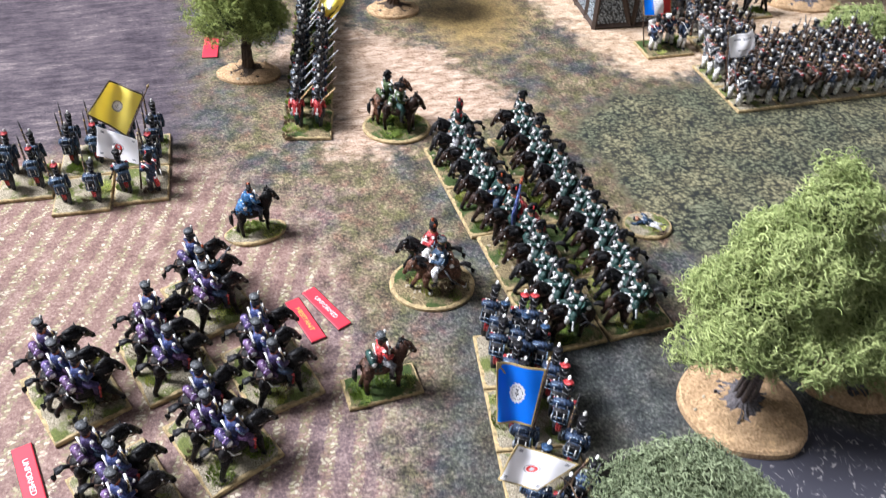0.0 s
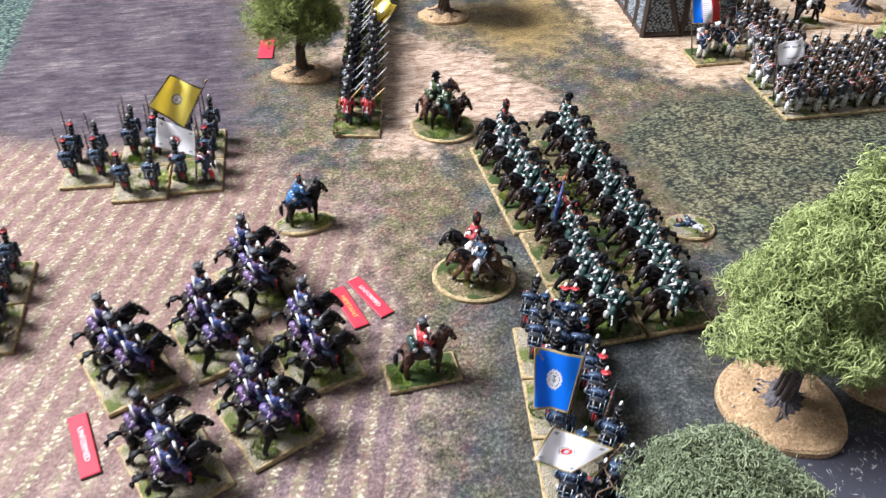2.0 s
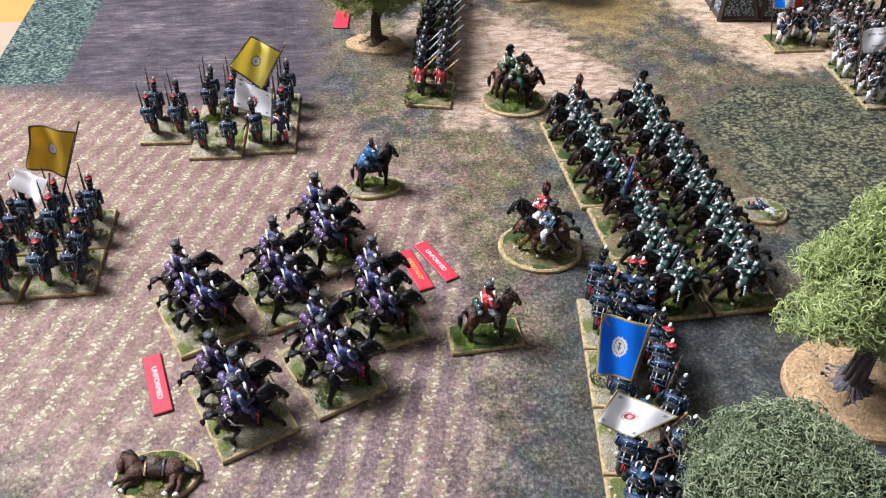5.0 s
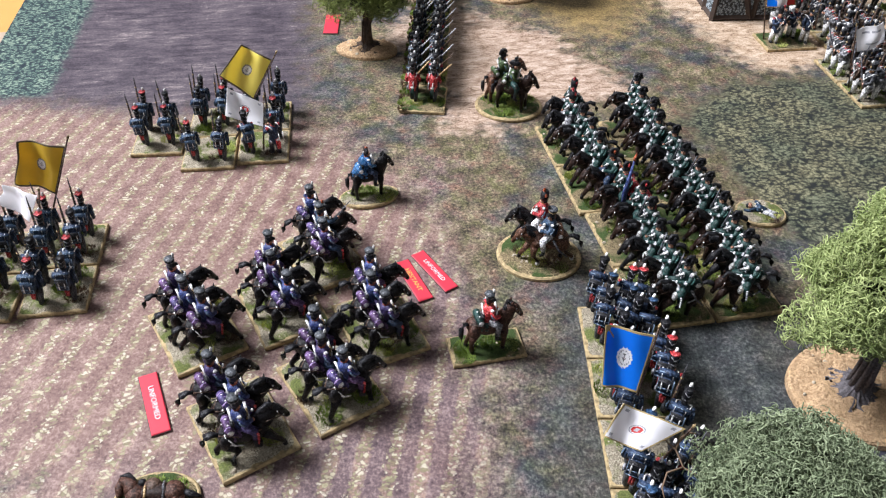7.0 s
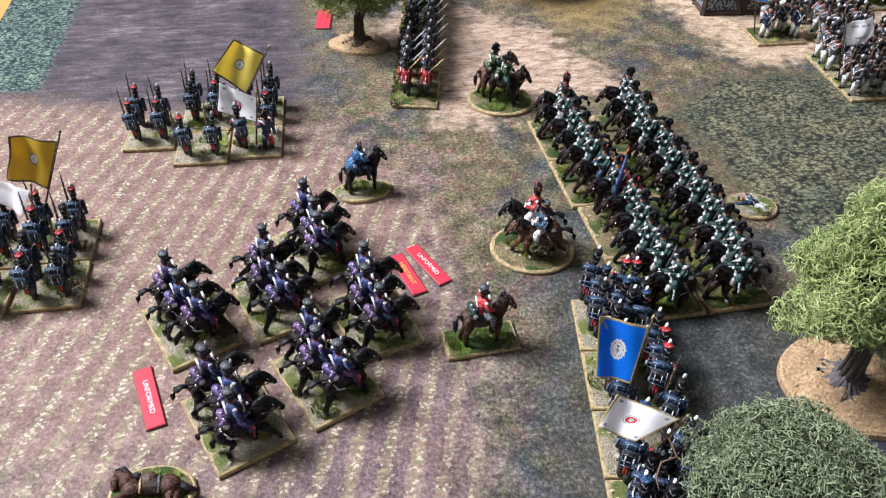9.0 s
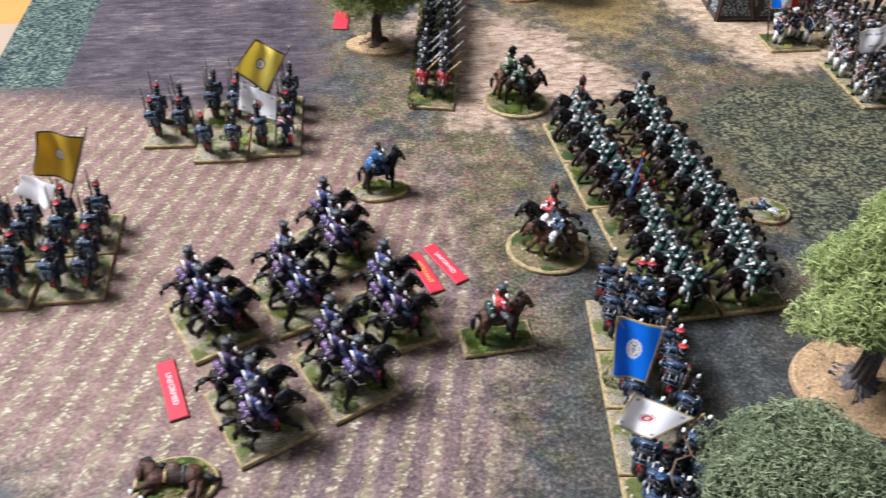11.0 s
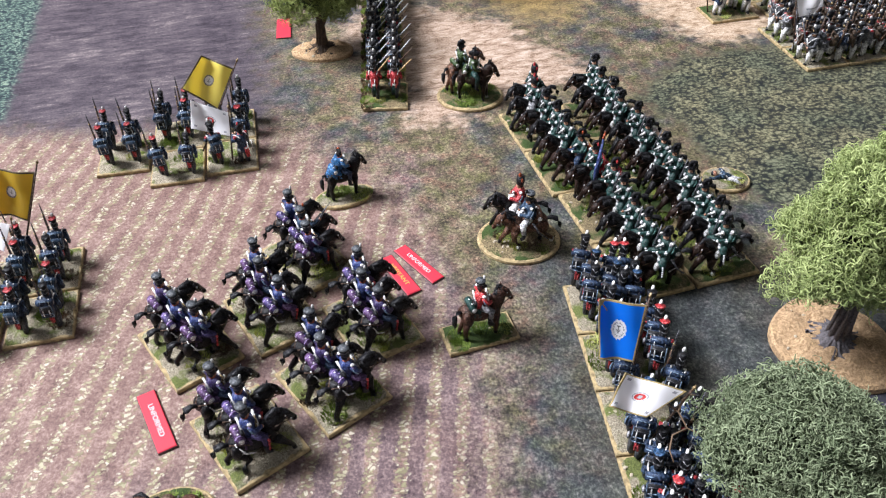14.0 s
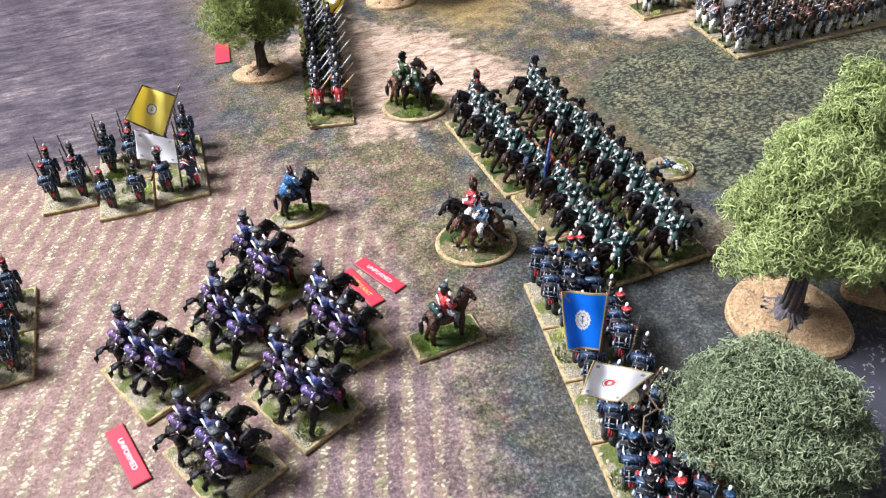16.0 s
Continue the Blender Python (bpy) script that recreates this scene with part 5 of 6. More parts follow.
# ---- blue column with the blue and white colours ----
G6 = "blue column stands"
for k in range(6):
    oy = 0.0369 * k
    lft = (0.0495 + 0.136 * oy, 0.2925 - oy)
    s = edge_stand(lft, (lft[0] + 0.0385, lft[1] + 0.0052), 0.0364, "infantry_stand", "pale sandy stand packed with blue infantry wearing packs", "miniature stand", G6, tufts=("light", "green"), stones=14)
    if k == 0:
        fill(s, MARCH, (-0.012, -0.001, 0.010), (-0.009, 0.001, 0.0125), -28, 0.92, 18, 5, 0.35)
    elif k == 1:
        fill(s, MARCH, (-0.012, 0.0, 0.012), (-0.010, 0.0105), -28, 0.92, 18, 5, 0.3)
        flag(s, [(0.0718, 0.2607, 0.0565), (0.0502, 0.2621, 0.0592), (0.0515, 0.2505, 0.0335), (0.0673, 0.2485, 0.0319)], [(0.0728, 0.262, 0.0595), (0.0665, 0.246, 0.003)], BLUE, FRINGE, "wreath", 0.0014, label="bright blue paper flag with a white wreath and fringe")
    elif k == 2:
        fill(s, MARCH, (-0.011, 0.008), (-0.010, 0.010), -28, 0.92, 18, 5, 0.3)
        flag(s, [(0.0825, 0.2184, 0.0491), (0.0572, 0.2243, 0.0535), (0.0495, 0.2133, 0.0452), (0.0654, 0.2098, 0.0426)], [(0.0845, 0.2182, 0.0505), (0.071, 0.2205, 0.003)], FLAGWHITE, FRINGE, "red", 0.002, label="white paper flag with a red oval badge and fringe")
    else:
        fill(s, MARCH, (-0.0125, 0.0, 0.012), (-0.009, 0.001, 0.0115), -28, 0.92, 18, 5, 0.35)

# ---- far infantry before the cottage ----
G7 = "white-legged infantry stands"
UX, UY = (0.9635, 0.268), (-0.275, 0.9615)
for i in range(4):
    for j in range(4):
        if i > 0 and j > 1:
            continue
        x = 0.251 + UX[0] * (0.0185 + 0.0368 * i) + UY[0] * (0.0185 + 0.0368 * j) + (0.018 if j > 1 else 0)
        y = 0.566 + UX[1] * (0.0185 + 0.0368 * i) + UY[1] * (0.0185 + 0.0368 * j) + (0.012 if j > 1 else 0)
        s = stand("infantry_stand", x, y, 195.5, 0.036, 0.036, "ochre stand of infantry in white trousers with shouldered muskets", "miniature stand", G7, tufts=("green", "light"), stones=6)
        fill(s, LINE, (-0.011, 0.003, 0.013), (-0.011, 0.0, 0.011), 0, 0.95, 0, 5)
        if i == 0 and j == 0:
            flag(s, [(0.2365, 0.590, 0.0507), (0.2535, 0.590, 0.0573), (0.261, 0.590, 0.0404), (0.2426, 0.590, 0.0341)], [(0.2358, 0.590, 0.053), (0.247, 0.592, 0.003)], FLAGWHITE, FLAGWHITE, "bars", 0.002, label="white paper flag with grey bars of writing")
s = edge_stand((0.197, 0.647), (0.238, 0.658), 0.03, "colour_stand", "stand of grenadiers round a tricolour flag by the cottage", "miniature stand", "", tufts=("green", "green", "light", "green"), stones=4, cover=COVER_GREEN)
put(s, GREN, -0.004, 0.013, 180)
put(s, LINE[0], -0.006, -0.012, 180)
put(s, LINE[1], 0.006, 0.004, 180)
put(s, GREN, 0.004, -0.006, 180)
flag(s, [(0.1855, 0.6665, 0.0530), (0.2081, 0.6667, 0.0540), (0.214, 0.6628, 0.0338), (0.19, 0.6623, 0.0315)], [(0.185, 0.667, 0.056), (0.196, 0.664, 0.003)], BLUE, BRASS, "tricolour", 0.002, label="blue, white and red paper flag with lettering bars")

# ---- single mounted pieces ----
s = edge_stand((-0.0165, 0.2775), (0.0195, 0.2905), 0.0195, "mounted_officer", "red-coated officer on a standing bay horse, grassy base", "miniature", "", tufts=("green", "green", "green", "light", "green", "green"), stones=7, cover=COVER_GREEN)
put(s, RED_OFFICER, -0.001, 0.0, -85, 0.9)
s = round_stand("mounted_pair", 0.022, 0.3685, 0, 0.0245, 0.0215, "two galloping riders on a round grassy base", "miniature", "", ("green", "green", "light", "brown", "green", "green", "brown", "green", "light"), 60)
put(s, BLUE_RIDER, 0.004, -0.007, 187)
put(s, RED_RIDER, -0.001, 0.0075, 180)
s = round_stand("command_group", -0.007, 0.531, 0, 0.0245, 0.0215, "two green-coated generals on a round grassy base", "miniature", "", ("green", "green", "light", "green", "green", "green", "light", "green"), 5)
put(s, GENERAL, 0.002, -0.006, -8)
put(s, AIDE, -0.006, 0.0065, 22)
s = round_stand("cloaked_rider_piece", -0.086, 0.409, 20, 0.0195, 0.0105, "blue-cloaked rider on a black horse, irregular rocky base", "miniature", "", ("light", "brown", "green"), 14, COVER_SAND, 0.05)
put(s, CLOAKED, 0, 0, 8, 0.86)
s = stand("mounted_officer", 0.311, 0.743, 15.5, 0.03, 0.022, "dark rider on a black horse behind the infantry", "miniature", "", tufts=("green", "brown"), stones=3)
put(s, DARK_RIDER, 0, 0, 180)

# casualty markers
s = round_stand("casualty_marker", 0.1565, 0.4275, 0, 0.0155, 0.013, "round pale marker with a fallen grey figure", "miniature", "", ("brown", "light"), 18, COVER_SAND)
a = Acc()
a.tube([(-0.0105, 0.0034, 0.0026), (-0.006, 0.0026, 0.0046), (-0.0022, 0.001, 0.0036)], [0.0011, 0.0014, 0.0019], PALE, 8)
a.tube([(-0.0098, -0.0026, 0.0026), (-0.006, -0.0018, 0.003), (-0.0022, -0.0006, 0.0034)], [0.0011, 0.0014, 0.0019], PALE, 8)
a.ell((-0.0112, 0.0038, 0.0024), (0.0016, 0.0011, 0.0012), BLACK, 7, 5)
a.ell((-0.0108, -0.003, 0.0024), (0.0016, 0.0011, 0.0012), BLACK, 7, 5)
a.tube([(-0.0028, 0.0002, 0.0036), (0.0008, 0.0002, 0.0042), (0.0042, 0, 0.0042)], [0.0024, 0.0024, 0.003], BLUEGREY, 9)
a.tube([(0.0036, -0.0026, 0.0042), (0.003, -0.0058, 0.0032), (0.0062, -0.0074, 0.003)], [0.0014, 0.0012, 0.0009], BLUEGREY, 7)
a.tube([(0.0038, 0.0026, 0.0042), (0.0066, 0.0052, 0.0034), (0.0096, 0.005, 0.003)], [0.0014, 0.0012, 0.0009], BLUEGREY, 7)
a.tube([(-0.001, -0.0022, 0.0052), (0.0042, 0.0022, 0.0062)], [0.0005, 0.0005], WHITE, 5)
a.tube([(-0.001, 0.0022, 0.0052), (0.0042, -0.0022, 0.0062)], [0.0005, 0.0005], WHITE, 5)
a.ell((0.0076, 0.0003, 0.004), (0.002, 0.0018, 0.0019), SKIN)
a.ell((0.0084, 0.0003, 0.0038), (0.0018, 0.0019, 0.0018), BLACK)
a.tube([(-0.006, -0.0066, 0.0026), (0.0078, -0.0092, 0.0026)], [0.0005, 0.0004], WOOD, 6)
knobbly(a, 0.0003, 5)
part("figurine", a.mesh("fallen_figure"), s, pose(0, 0, 0, 0, 0, 155) @ Matrix.Diagonal((0.95, 1.0, 1.0, 1)))
s = round_stand("fallen_horse_marker", -0.134, 0.1865, 12, 0.0185, 0.0135, "grassy marker with a fallen saddled brown horse", "miniature", "", ("green", "green", "light", "green"), 5)
a = Acc()
a.ell((0.0015, 0.0005, 0.0058), (0.0115, 0.0052, 0.0042), BROWNHORSE, 12, 8)
a.ell((0.0085, 0.0005, 0.006), (0.0055, 0.0058, 0.0044), CHESTNUT, 10, 7)
a.ell((-0.0085, 0.0, 0.0058), (0.005, 0.0055, 0.0042), CHESTNUT, 10, 7)
a.tube([(-0.010, 0.001, 0.006), (-0.0125, 0.006, 0.0062), (-0.0165, 0.0078, 0.0058)], [0.0042, 0.0034, 0.0026], CHESTNUT, 9)
a.tube([(-0.0155, 0.0082, 0.006), (-0.0172, 0.0045, 0.005), (-0.0168, 0.0005, 0.0042)], [0.0026, 0.0024, 0.0014], CHESTNUT, 8)
a.tube([(-0.010, 0.0062, 0.0078), (-0.0135, 0.0096, 0.0075), (-0.0172, 0.0092, 0.0072)], [0.0012, 0.0016, 0.0009], BLACK, 7)
a.tube([(0.0125, 0.0005, 0.006), (0.0165, -0.001, 0.0052), (0.0215, -0.002, 0.0042)], [0.0014, 0.0019, 0.0006], BLACK, 7)
for k, (p, q, r) in enumerate((((-0.0085, -0.003, 0.006), (-0.0145, -0.0045, 0.006), (-0.0195, -0.0072, 0.0055)), ((-0.007, -0.0035, 0.0045), (-0.0125, -0.0062, 0.004), (-0.0145, -0.0095, 0.0035)), ((0.0095, -0.003, 0.006), (0.0092, -0.0082, 0.005), (0.006, -0.0125, 0.004)), ((0.0115, -0.002, 0.005), (0.0125, -0.008, 0.0042), (0.0112, -0.0128, 0.0036)))):
    a.tube([p, q, r], [0.0028, 0.0014, 0.0011], CHESTNUT, 7)
    a.tube([Vector(q).lerp(Vector(r), 0.7), r], [0.0013, 0.0017], WHITE, 7)
part("figurine", a.mesh("fallen_horse"), s, Matrix.Scale(0.92, 4))
a = Acc()
a.ell((-0.001, 0.0028, 0.0078), (0.0044, 0.0044, 0.003), WOOD, 9, 6)
a.ell((-0.006, 0.0045, 0.0085), (0.0022, 0.0022, 0.0018), BLACK, 7, 5)
a.tube([(0.0035, 0.006, 0.0065), (0.0045, 0.0015, 0.0102), (0.0048, -0.0045, 0.008)], [0.0006, 0.0006, 0.0006], GREYCLOTH, 6)
a.tube([(-0.0045, 0.006, 0.006), (-0.0038, 0.001, 0.0102), (-0.0035, -0.0045, 0.0085)], [0.0006, 0.0006, 0.0006], BUFF, 6)
part("saddle", a.mesh("saddle"), s, Matrix.Scale(0.92, 4), "brown saddle with leather girth")


# ---- red order counters ----
def counter(corner, along, across, word, ink):
    """A card: its first corner, its long side and its short side."""
    l, w = math.hypot(*along), math.hypot(*across)
    ang = math.degrees(math.atan2(along[1], along[0]))
    x, y = corner[0] + (along[0] + across[0]) / 2, corner[1] + (along[1] + across[1]) / 2
    top = thing("order_counter", pose(x, y, 0.0004, 0, 0, ang), "flat red card counter" + (" lettered " + word if word else " lying by the tree"), "counter", "red counters")
    part("card", slab_mesh("card", l, w, COUNTER, 0.0011), top)
    part("rim", slab_mesh("rim", l + 0.0006, w + 0.0006, CARD_SIDE, 0.0007), top)
    if word:
        cu = bpy.data.curves.new("lettering", "FONT")
        cu.body, cu.size, cu.align_x, cu.align_y, cu.extrude = word, 0.0036, "CENTER", "CENTER", 0.00005
        tmp = new("tmp", cu)
        me = bpy.data.meshes.new_from_object(tmp.evaluated_get(bpy.context.evaluated_depsgraph_get()))
        bpy.data.objects.remove(tmp)
        me.materials.clear()
        me.materials.append(ink)
        wide = max(v.co.x for v in me.vertices) - min(v.co.x for v in me.vertices)
        part("lettering", me, top, pose(0, 0, 0.00118) @ Matrix.Diagonal((l * 0.56 / wide, 1, 1, 1)))


counter((-0.170, 0.2505), (0.0202, -0.0322), (0.0082, 0.003), "UNFORMED", INK_WHITE)
counter((-0.0515, 0.3585), (0.0235, -0.027), (0.007, 0.0045), "UNFORMED", INK_WHITE)
counter((-0.0595, 0.3500), (0.0187, -0.0288), (0.0072, 0.0045), "HESITANT", INK_YELLOW)
counter((-0.174, 0.658), (0.0055, -0.034), (0.012, 0.0005), "", INK_WHITE)


# ---- trees ----
def strands(blobs, n, length, radius, seed, mat, name, open_=0.75, seg=6):
    """Curly foliage fibres over a crown made of rounded masses."""
    rng = np.random.default_rng(seed)
    cs = np.array([b[0] for b in blobs])
    rs = np.array([b[1] for b in blobs])
    area = (rs[:, 0] * rs[:, 1] + rs[:, 1] * rs[:, 2]) ** 1.0
    pick = rng.choice(len(blobs), n, p=area / area.sum())
    d = rng.normal(size=(n, 3))
    d /= np.linalg.norm(d, axis=1, keepdims=True)
    lump = np.zeros((n, 1))
    for _ in range(9):
        w = rng.normal(size=3) * 4.5
        lump[:, 0] += np.sin(d @ w + rng.uniform(0, 6.28) + pick) / 9
    p = cs[pick] + d * rs[pick] * (rng.uniform(open_, 0.99, (n, 1)) + 0.8 * lump)
    t = np.cross(d, rng.normal(size=(n, 3)))
    t += d * rng.uniform(-0.3, 0.35, (n, 1))
    t /= np.linalg.norm(t, axis=1, keepdims=True)
    axis = rng.normal(size=(n, 3))
    axis /= np.linalg.norm(axis, axis=1, keepdims=True)
    turn = rng.uniform(0.7, 1.7, (n, 1))
    step = length / seg * rng.uniform(0.6, 1.4, (n, 1))
    pts = [p]
    for _ in range(seg):
        t = t + np.cross(axis, t) * turn + rng.normal(size=(n, 3)) * 0.25
        t -= d * (0.3 * (t * d).sum(1, keepdims=True) + 0.03)
        t /= np.linalg.norm(t, axis=1, keepdims=True)
        pts.append(pts[-1] + t * step)
    pts = np.stack(pts, 1)
    tang = np.gradient(pts, axis=1)
    tang /= np.linalg.norm(tang, axis=2, keepdims=True) + 1e-9
    side = np.cross(tang, axis[:, None, :])
    side /= np.linalg.norm(side, axis=2, keepdims=True) + 1e-9
    up = np.cross(tang, side)
    rad = (radius * rng.uniform(0.5, 1.6, (n, 1)) * np.linspace(1.0, 0.6, seg + 1)[None, :])[:, :, None]
    ring = [pts + rad * (side * math.cos(a) + up * math.sin(a)) for a in (0, 2.094, 4.189)]
    v = np.stack(ring, 2).reshape(-1, 3)
    base = (np.arange(n) * (seg + 1) * 3)[:, None, None]
    i = (np.arange(seg) * 3)[None, :, None]
    j = np.arange(3)[None, None, :]
    k = (np.arange(3) + 1)[None, None, :] % 3
    f = np.stack([base + i + j, base + i + k, base + i + 3 + k, base + i + 3 + j], -1).reshape(-1, 4)
    me = bpy.data.meshes.new(name)
    me.from_pydata(v.tolist(), [], f.tolist())
    me.materials.append(mat)
    me.polygons.foreach_set("use_smooth", [True] * len(f))
    return me


def tree(x, y, turn, base_r, trunk_h, trunk_r, blobs, fibre_mat, n, length, bark, label, seed, base_uneven=0.03, base_h=0.004, cover=COVER_EARTH, twig=(), thick=0.00025, seg=5):
    top = thing("tree", pose(x, y, 0.0002, 0, 0, turn), label, "model tree", "trees")
    part("base", disc_mesh("base", base_r[0], base_r[1], cover, base_h, base_uneven, seed, 48), top)
    lump = cover_mesh("ground_cover", base_r[0] * 1.88, base_r[1] * 1.88, cover, seed, True, 0.0046)
    part("ground_cover", lump, top, pose(0, 0, base_h - THICK))
    rnd = random.Random(seed)
    masses = list(blobs)
    for cc, rr in blobs:
        for _ in range(8):
            d = Vector((rnd.gauss(0, 1), rnd.gauss(0, 1), rnd.gauss(0.2, 0.8))).normalized()
            k = rnd.uniform(0.28, 0.45)
            masses.append((tuple(q + 0.78 * w * e for q, w, e in zip(cc, rr, d)), tuple(w * k for w in rr)))
    a = Acc()
    a.tube([(0, 0, base_h * 0.6), (0, 0, base_h + 0.004), (0.0006, 0, base_h + trunk_h * 0.4), (-0.0004, 0.0005, trunk_h)], [trunk_r * 1.25, trunk_r * 0.95, trunk_r * 0.85, trunk_r * 0.75], bark, 12)
    # grooved root skirt, its folds winding outwards
    n_, rings = 72, 7
    vs, fs = [], []
    for r_ in range(rings):
        f = r_ / (rings - 1)
        for k in range(n_):
            b = 6.2832 * k / n_ + 0.35 * f * math.sin(2 * 6.2832 * k / n_ + seed) + 0.1 * math.sin(7 * f + k)
            q = trunk_r * (0.85 + 2.3 * f * (1 + 0.16 * math.sin(k * 1.9 + seed) * f))
            ridge = (0.3 if k % 3 == 0 else -0.16) * trunk_r * (0.4 + 0.8 * f * (1.5 - f))
            vs.append((q * math.cos(b), q * math.sin(b), base_h + trunk_r * 1.3 * (1 - f) ** 2.6 + ridge + 0.0005 + 0.0008 * (1 - f)))
    for r_ in range(rings - 1):
        for k in range(n_):
            fs.append((r_ * n_ + k, r_ * n_ + (k + 1) % n_, (r_ + 1) * n_ + (k + 1) % n_, (r_ + 1) * n_ + k))
    a.add(vs, fs, bark)
    for k in range(9):
        b = 0.7 * k
        a.tube([(math.cos(b) * trunk_r * 0.95, math.sin(b) * trunk_r * 0.95, base_h + trunk_r), (math.cos(b + 0.15) * trunk_r * 0.82, math.sin(b + 0.15) * trunk_r * 0.82, base_h + trunk_h * 0.45), (math.cos(b + 0.3) * trunk_r * 0.7, math.sin(b + 0.3) * trunk_r * 0.7, trunk_h)], [trunk_r * 0.3, trunk_r * 0.2, trunk_r * 0.2], bark, 5)
    part("trunk", a.mesh("trunk"), top)
    a = Acc()
    for c, r in blobs:
        a.tube([(0, 0, trunk_h * 0.8), tuple(0.5 * v + (0, 0, trunk_h * 0.45)[i] for i, v in enumerate(c)), c], [trunk_r * 0.6, trunk_r * 0.4, trunk_r * 0.2], bark, 6)
    part("limbs", a.mesh("limbs"), top)
    for k in range(7):
        b, f = rnd.uniform(1.8, 4.6), rnd.uniform(0.62, 0.9)
        part("stone", STONE, top, pose(base_r[0] * f * math.cos(b), base_r[1] * f * math.sin(b), base_h + 0.0004, 0, 0, rnd.uniform(0, 360)) @ Matrix.Scale(rnd.uniform(0.7, 1.7), 4))
    # Filler cores keep the crown opaque; their dark colour paints the gaps' shade.
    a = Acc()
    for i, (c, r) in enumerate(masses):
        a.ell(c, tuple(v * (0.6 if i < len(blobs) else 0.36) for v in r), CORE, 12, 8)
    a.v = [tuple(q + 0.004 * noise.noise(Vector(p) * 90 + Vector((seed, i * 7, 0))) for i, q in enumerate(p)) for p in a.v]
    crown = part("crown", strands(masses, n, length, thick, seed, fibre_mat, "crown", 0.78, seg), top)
    part("inner_foliage", a.mesh("inner_foliage"), crown, None, "dark filler core, shade between the fibres put in its colour")
    if twig:
        a = Acc()
        for pts in twig:
            a.tube(pts, [0.0005, 0.0004, 0.0004, 0.0002], TUFT_BROWN, 5)
        part("twig", a.mesh("twig"), crown, None, "bare pale twig")
    return top


tree(0.178, 0.287, 0, (0.030, 0.032), 0.046, 0.0048,
     [((-0.003, 0.004, 0.062), (0.039, 0.032, 0.024)), ((0.002, 0.006, 0.092), (0.029, 0.025, 0.024)), ((0.008, 0.008, 0.119), (0.016, 0.015, 0.022)), ((0.03, 0.0, 0.062), (0.028, 0.026, 0.022))],
     FIBRE_LIGHT, 32000, 0.0078, TRUNK, "tall light green fibre tree on a sandy rooted base", 11, 0.045, 0.005)
tree(0.240, 0.302, 0, (0.024, 0.017), 0.022, 0.0035,
     [((0.004, -0.002, 0.046), (0.034, 0.028, 0.026)), ((0.02, 0.004, 0.066), (0.026, 0.024, 0.022))],
     FIBRE_LIGHT, 11000, 0.0085, TRUNK, "low light green fibre tree on a sandy base", 12, 0.06, 0.004)
tree(0.1265, 0.196, 0, (0.022, 0.02), 0.022, 0.004,
     [((-0.002, 0, 0.037), (0.038, 0.033, 0.025)), ((-0.005, 0.004, 0.050), (0.027, 0.024, 0.020)), ((0.008, -0.006, 0.035), (0.026, 0.028, 0.020))],
     FIBRE_DARK, 44000, 0.0034, TRUNK, "bushy grey-green fibre tree beside the blue column", 13, 0.05, 0.004, COVER_EARTH,
     [[(-0.034, 0.008, 0.036), (-0.044, 0.012, 0.038), (-0.047, 0.018, 0.041), (-0.053, 0.021, 0.044)], [(-0.044, 0.012, 0.038), (-0.05, 0.010, 0.036), (-0.052, 0.004, 0.034), (-0.051, -0.001, 0.033)], [(-0.047, 0.018, 0.041), (-0.045, 0.022, 0.044), (-0.042, 0.023, 0.046), (-0.040, 0.022, 0.047)]], 0.00026, 3)
tree(-0.126, 0.6, 0, (0.0245, 0.0165), 0.026, 0.0042,
     [((-0.002, 0, 0.054), (0.030, 0.028, 0.024)), ((0.002, 0, 0.074), (0.025, 0.023, 0.022)), ((0.016, -0.004, 0.05), (0.018, 0.018, 0.015))],
     FIBRE_MID, 10000, 0.008, BROWNTRUNK, "olive green fibre tree on an oval sandy base", 14, 0.02, 0.003)
tree(-0.02, 0.722, 0, (0.0235, 0.017), 0.030, 0.0048,
     [((0, 0, 0.056), (0.034, 0.03, 0.026)), ((0, 0, 0.074), (0.026, 0.024, 0.02))],
     FIBRE_MID, 6000, 0.008, BROWNTRUNK, "olive green fibre tree by the sandy track", 15, 0.03, 0.003)
tree(0.366, 0.772, 0, (0.034, 0.024), 0.04, 0.0065,
     [((0, 0.004, 0.07), (0.036, 0.03, 0.026))],
     FIBRE_MID, 3500, 0.008, TRUNK, "grey-trunked tree behind the far infantry", 16, 0.04, 0.003)


def bush(x, y, rx, ry, h, seed, label):
    top = thing("bush", pose(x, y, 0.0), label, "bush", "bushes")
    blobs = [((0, 0, h * 0.45), (rx, ry, h * 0.5)), ((rx * 0.4, 0, h * 0.6), (rx * 0.6, ry * 0.7, h * 0.4))]
    # Dark filler core, with the shade inside the bush put in its colour.
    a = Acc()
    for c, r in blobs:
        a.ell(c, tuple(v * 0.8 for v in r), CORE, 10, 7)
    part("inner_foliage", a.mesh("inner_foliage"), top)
    part("foliage", strands(blobs, 3500, 0.008, 0.0003, seed, FIBRE_LIGHT, "foliage"), top)


bush(0.384, 0.698, 0.024, 0.02, 0.03, 21, "low light green bush behind the far infantry")
bush(0.425, 0.70, 0.02, 0.016, 0.022, 22, "small light green bush on ochre ground")


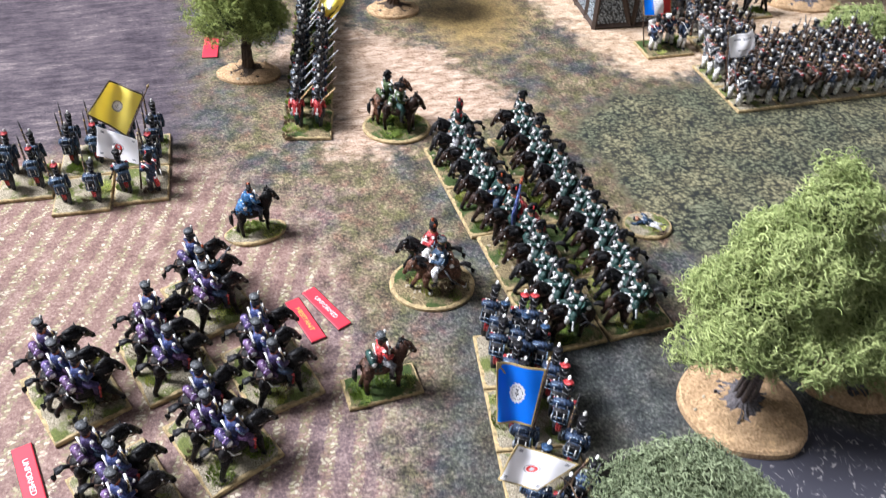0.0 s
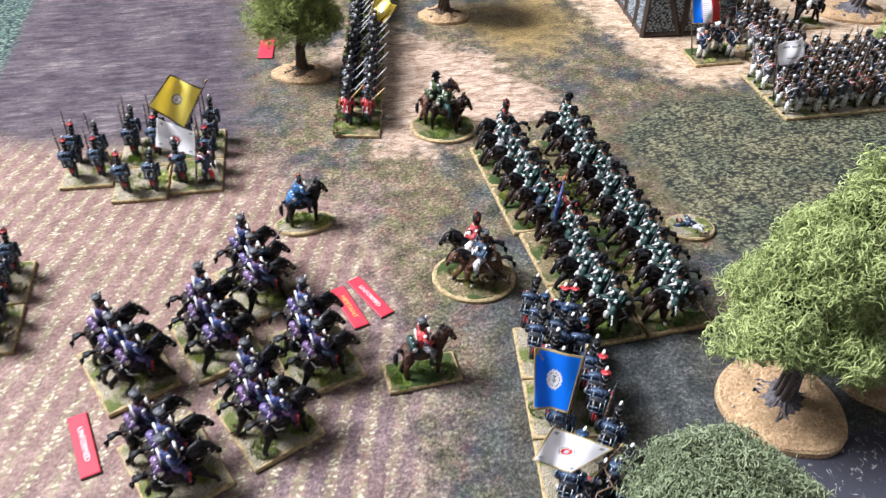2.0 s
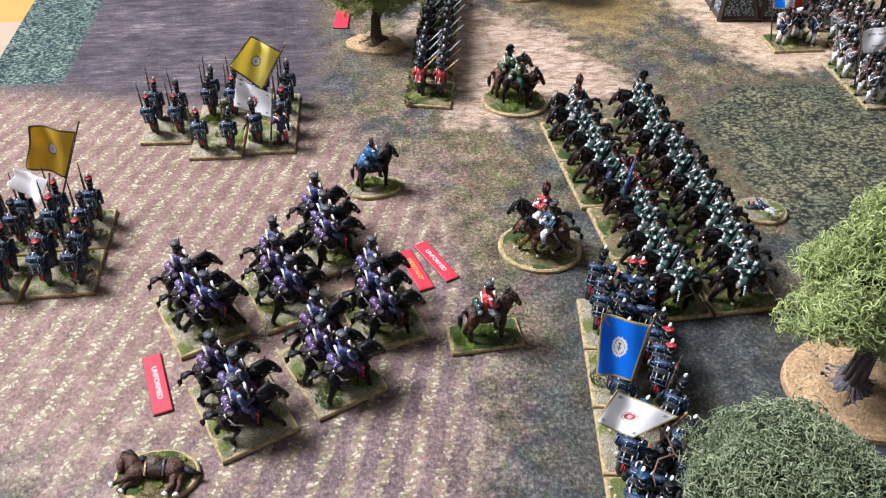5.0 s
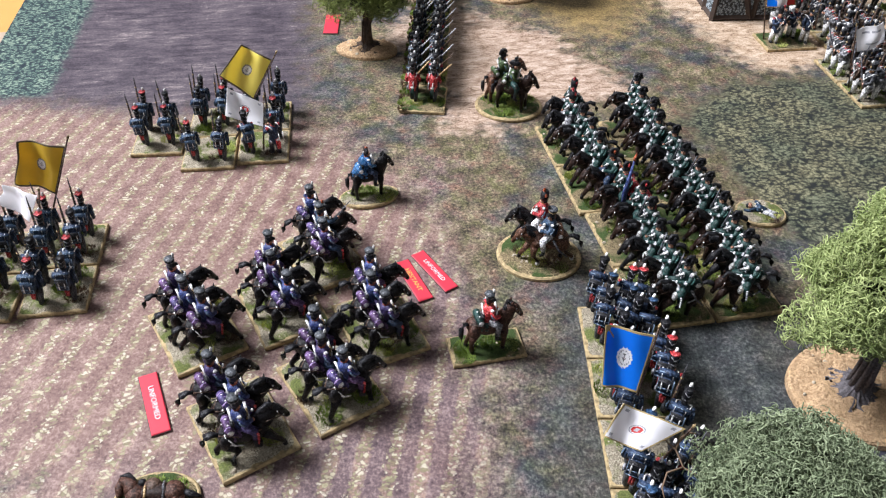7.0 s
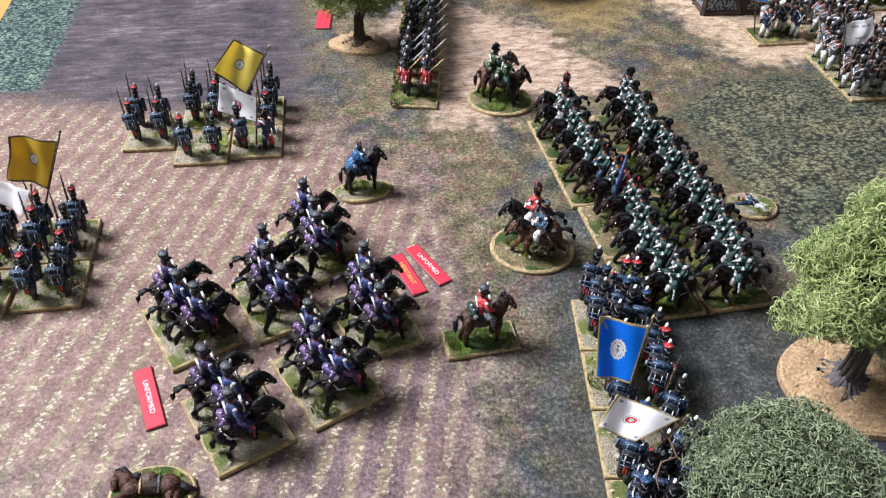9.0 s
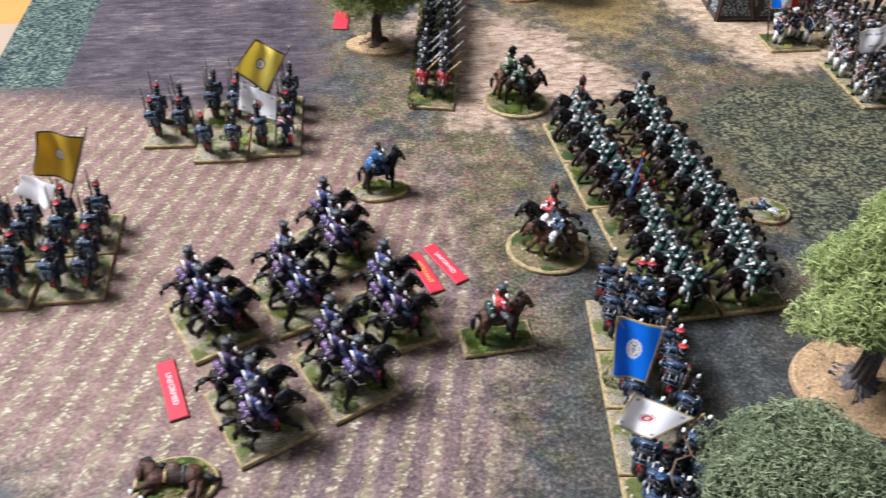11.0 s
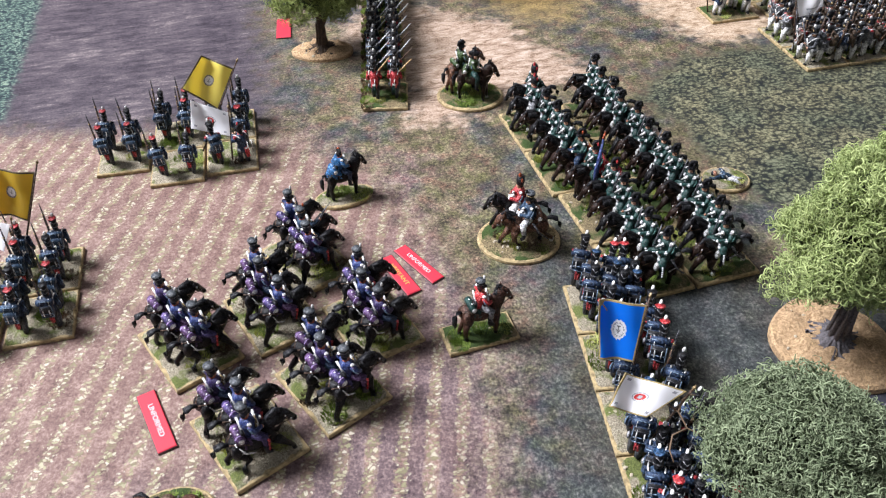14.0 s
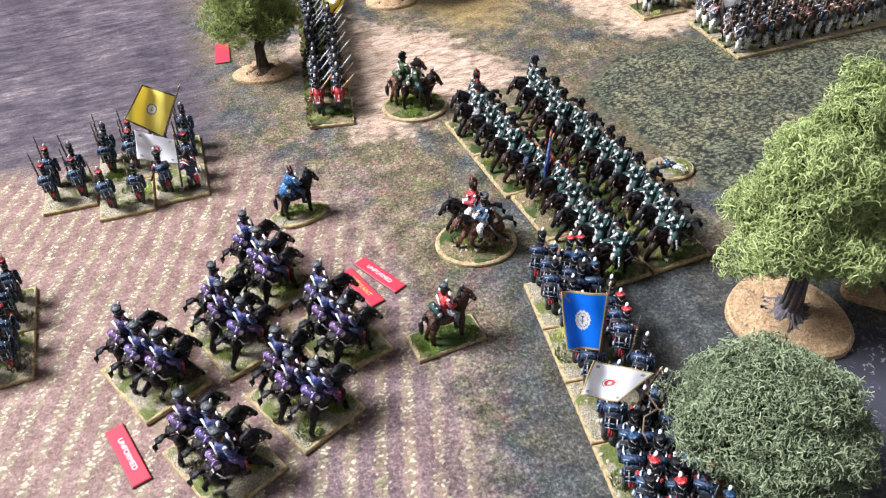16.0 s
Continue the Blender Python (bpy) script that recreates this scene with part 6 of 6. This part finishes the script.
# ---- timber-framed cottage ----
STONEWORK, nt_, b_ = nodes_of("grey_blue_rubble")
v_ = nt_.nodes.new("ShaderNodeTexVoronoi")
v_.inputs["Scale"].default_value = 620
nt_.links.new(coords(nt_), v_.inputs["Vector"])
nt_.links.new(ramp(nt_, v_.outputs["Distance"], [(0.1, (0.5, 0.56, 0.6)), (0.42, (0.2, 0.24, 0.27)), (0.7, (0.03, 0.035, 0.04))]), b_.inputs["Base Color"])
b_.inputs["Roughness"].default_value = 0.9
bump(nt_, b_, v_.outputs["Distance"], 0.8, -0.001)
BEAM = flat_paint("dark_timber", (0.045, 0.028, 0.02), 0.8, 0.4, 200)
THATCH = flat_paint("dark_thatch", (0.06, 0.05, 0.04), 0.95, 0.4, 150)


def cottage(x, y, turn, lx, ly, h):
    top = thing("cottage", pose(x, y, 0, 0, 0, turn), "model timber-framed cottage with blue-grey rubble panels", "model house")
    wall = block("wall", 0, lx, 0, ly, 0, h, STONEWORK)
    wall.parent = top
    t = 0.0042

    def beam(p, q):
        a = Acc()
        a.tube([p, q], [t * 0.62, t * 0.62], BEAM, 4, 1.0)
        part("beam", a.mesh("beam", False), top)

    for px, py in ((0, 0), (lx, 0), (0, ly), (lx, ly)):
        beam((px, py, 0), (px, py, h))
    for z in (0.002, h):
        beam((0, 0, z), (lx, 0, z)), beam((0, 0, z), (0, ly, z)), beam((lx, 0, z), (lx, ly, z)), beam((0, ly, z), (lx, ly, z))
    beam((0.012, 0, h), (0.034, 0, 0))
    beam((0.036, 0, 0), (0.036, 0, h)), beam((lx - 0.01, 0, 0), (0.042, 0, h))
    for py in (ly * 0.2, ly * 0.45, ly * 0.7):
        beam((0, py, 0), (0, py, h))
    a = Acc()
    o = 0.008
    vs = [(-o, -o, h), (lx + o, -o, h), (lx + o, ly + o, h), (-o, ly + o, h), (lx / 2, 0.002, h + 0.045), (lx / 2, ly - 0.002, h + 0.045)]
    a.add(vs, [(0, 1, 4), (1, 2, 5, 4), (2, 3, 5), (3, 0, 4, 5), (3, 2, 1, 0)], THATCH)
    part("roof", a.mesh("roof", False), top)


cottage(0.1585, 0.701, 11, 0.085, 0.11, 0.06)
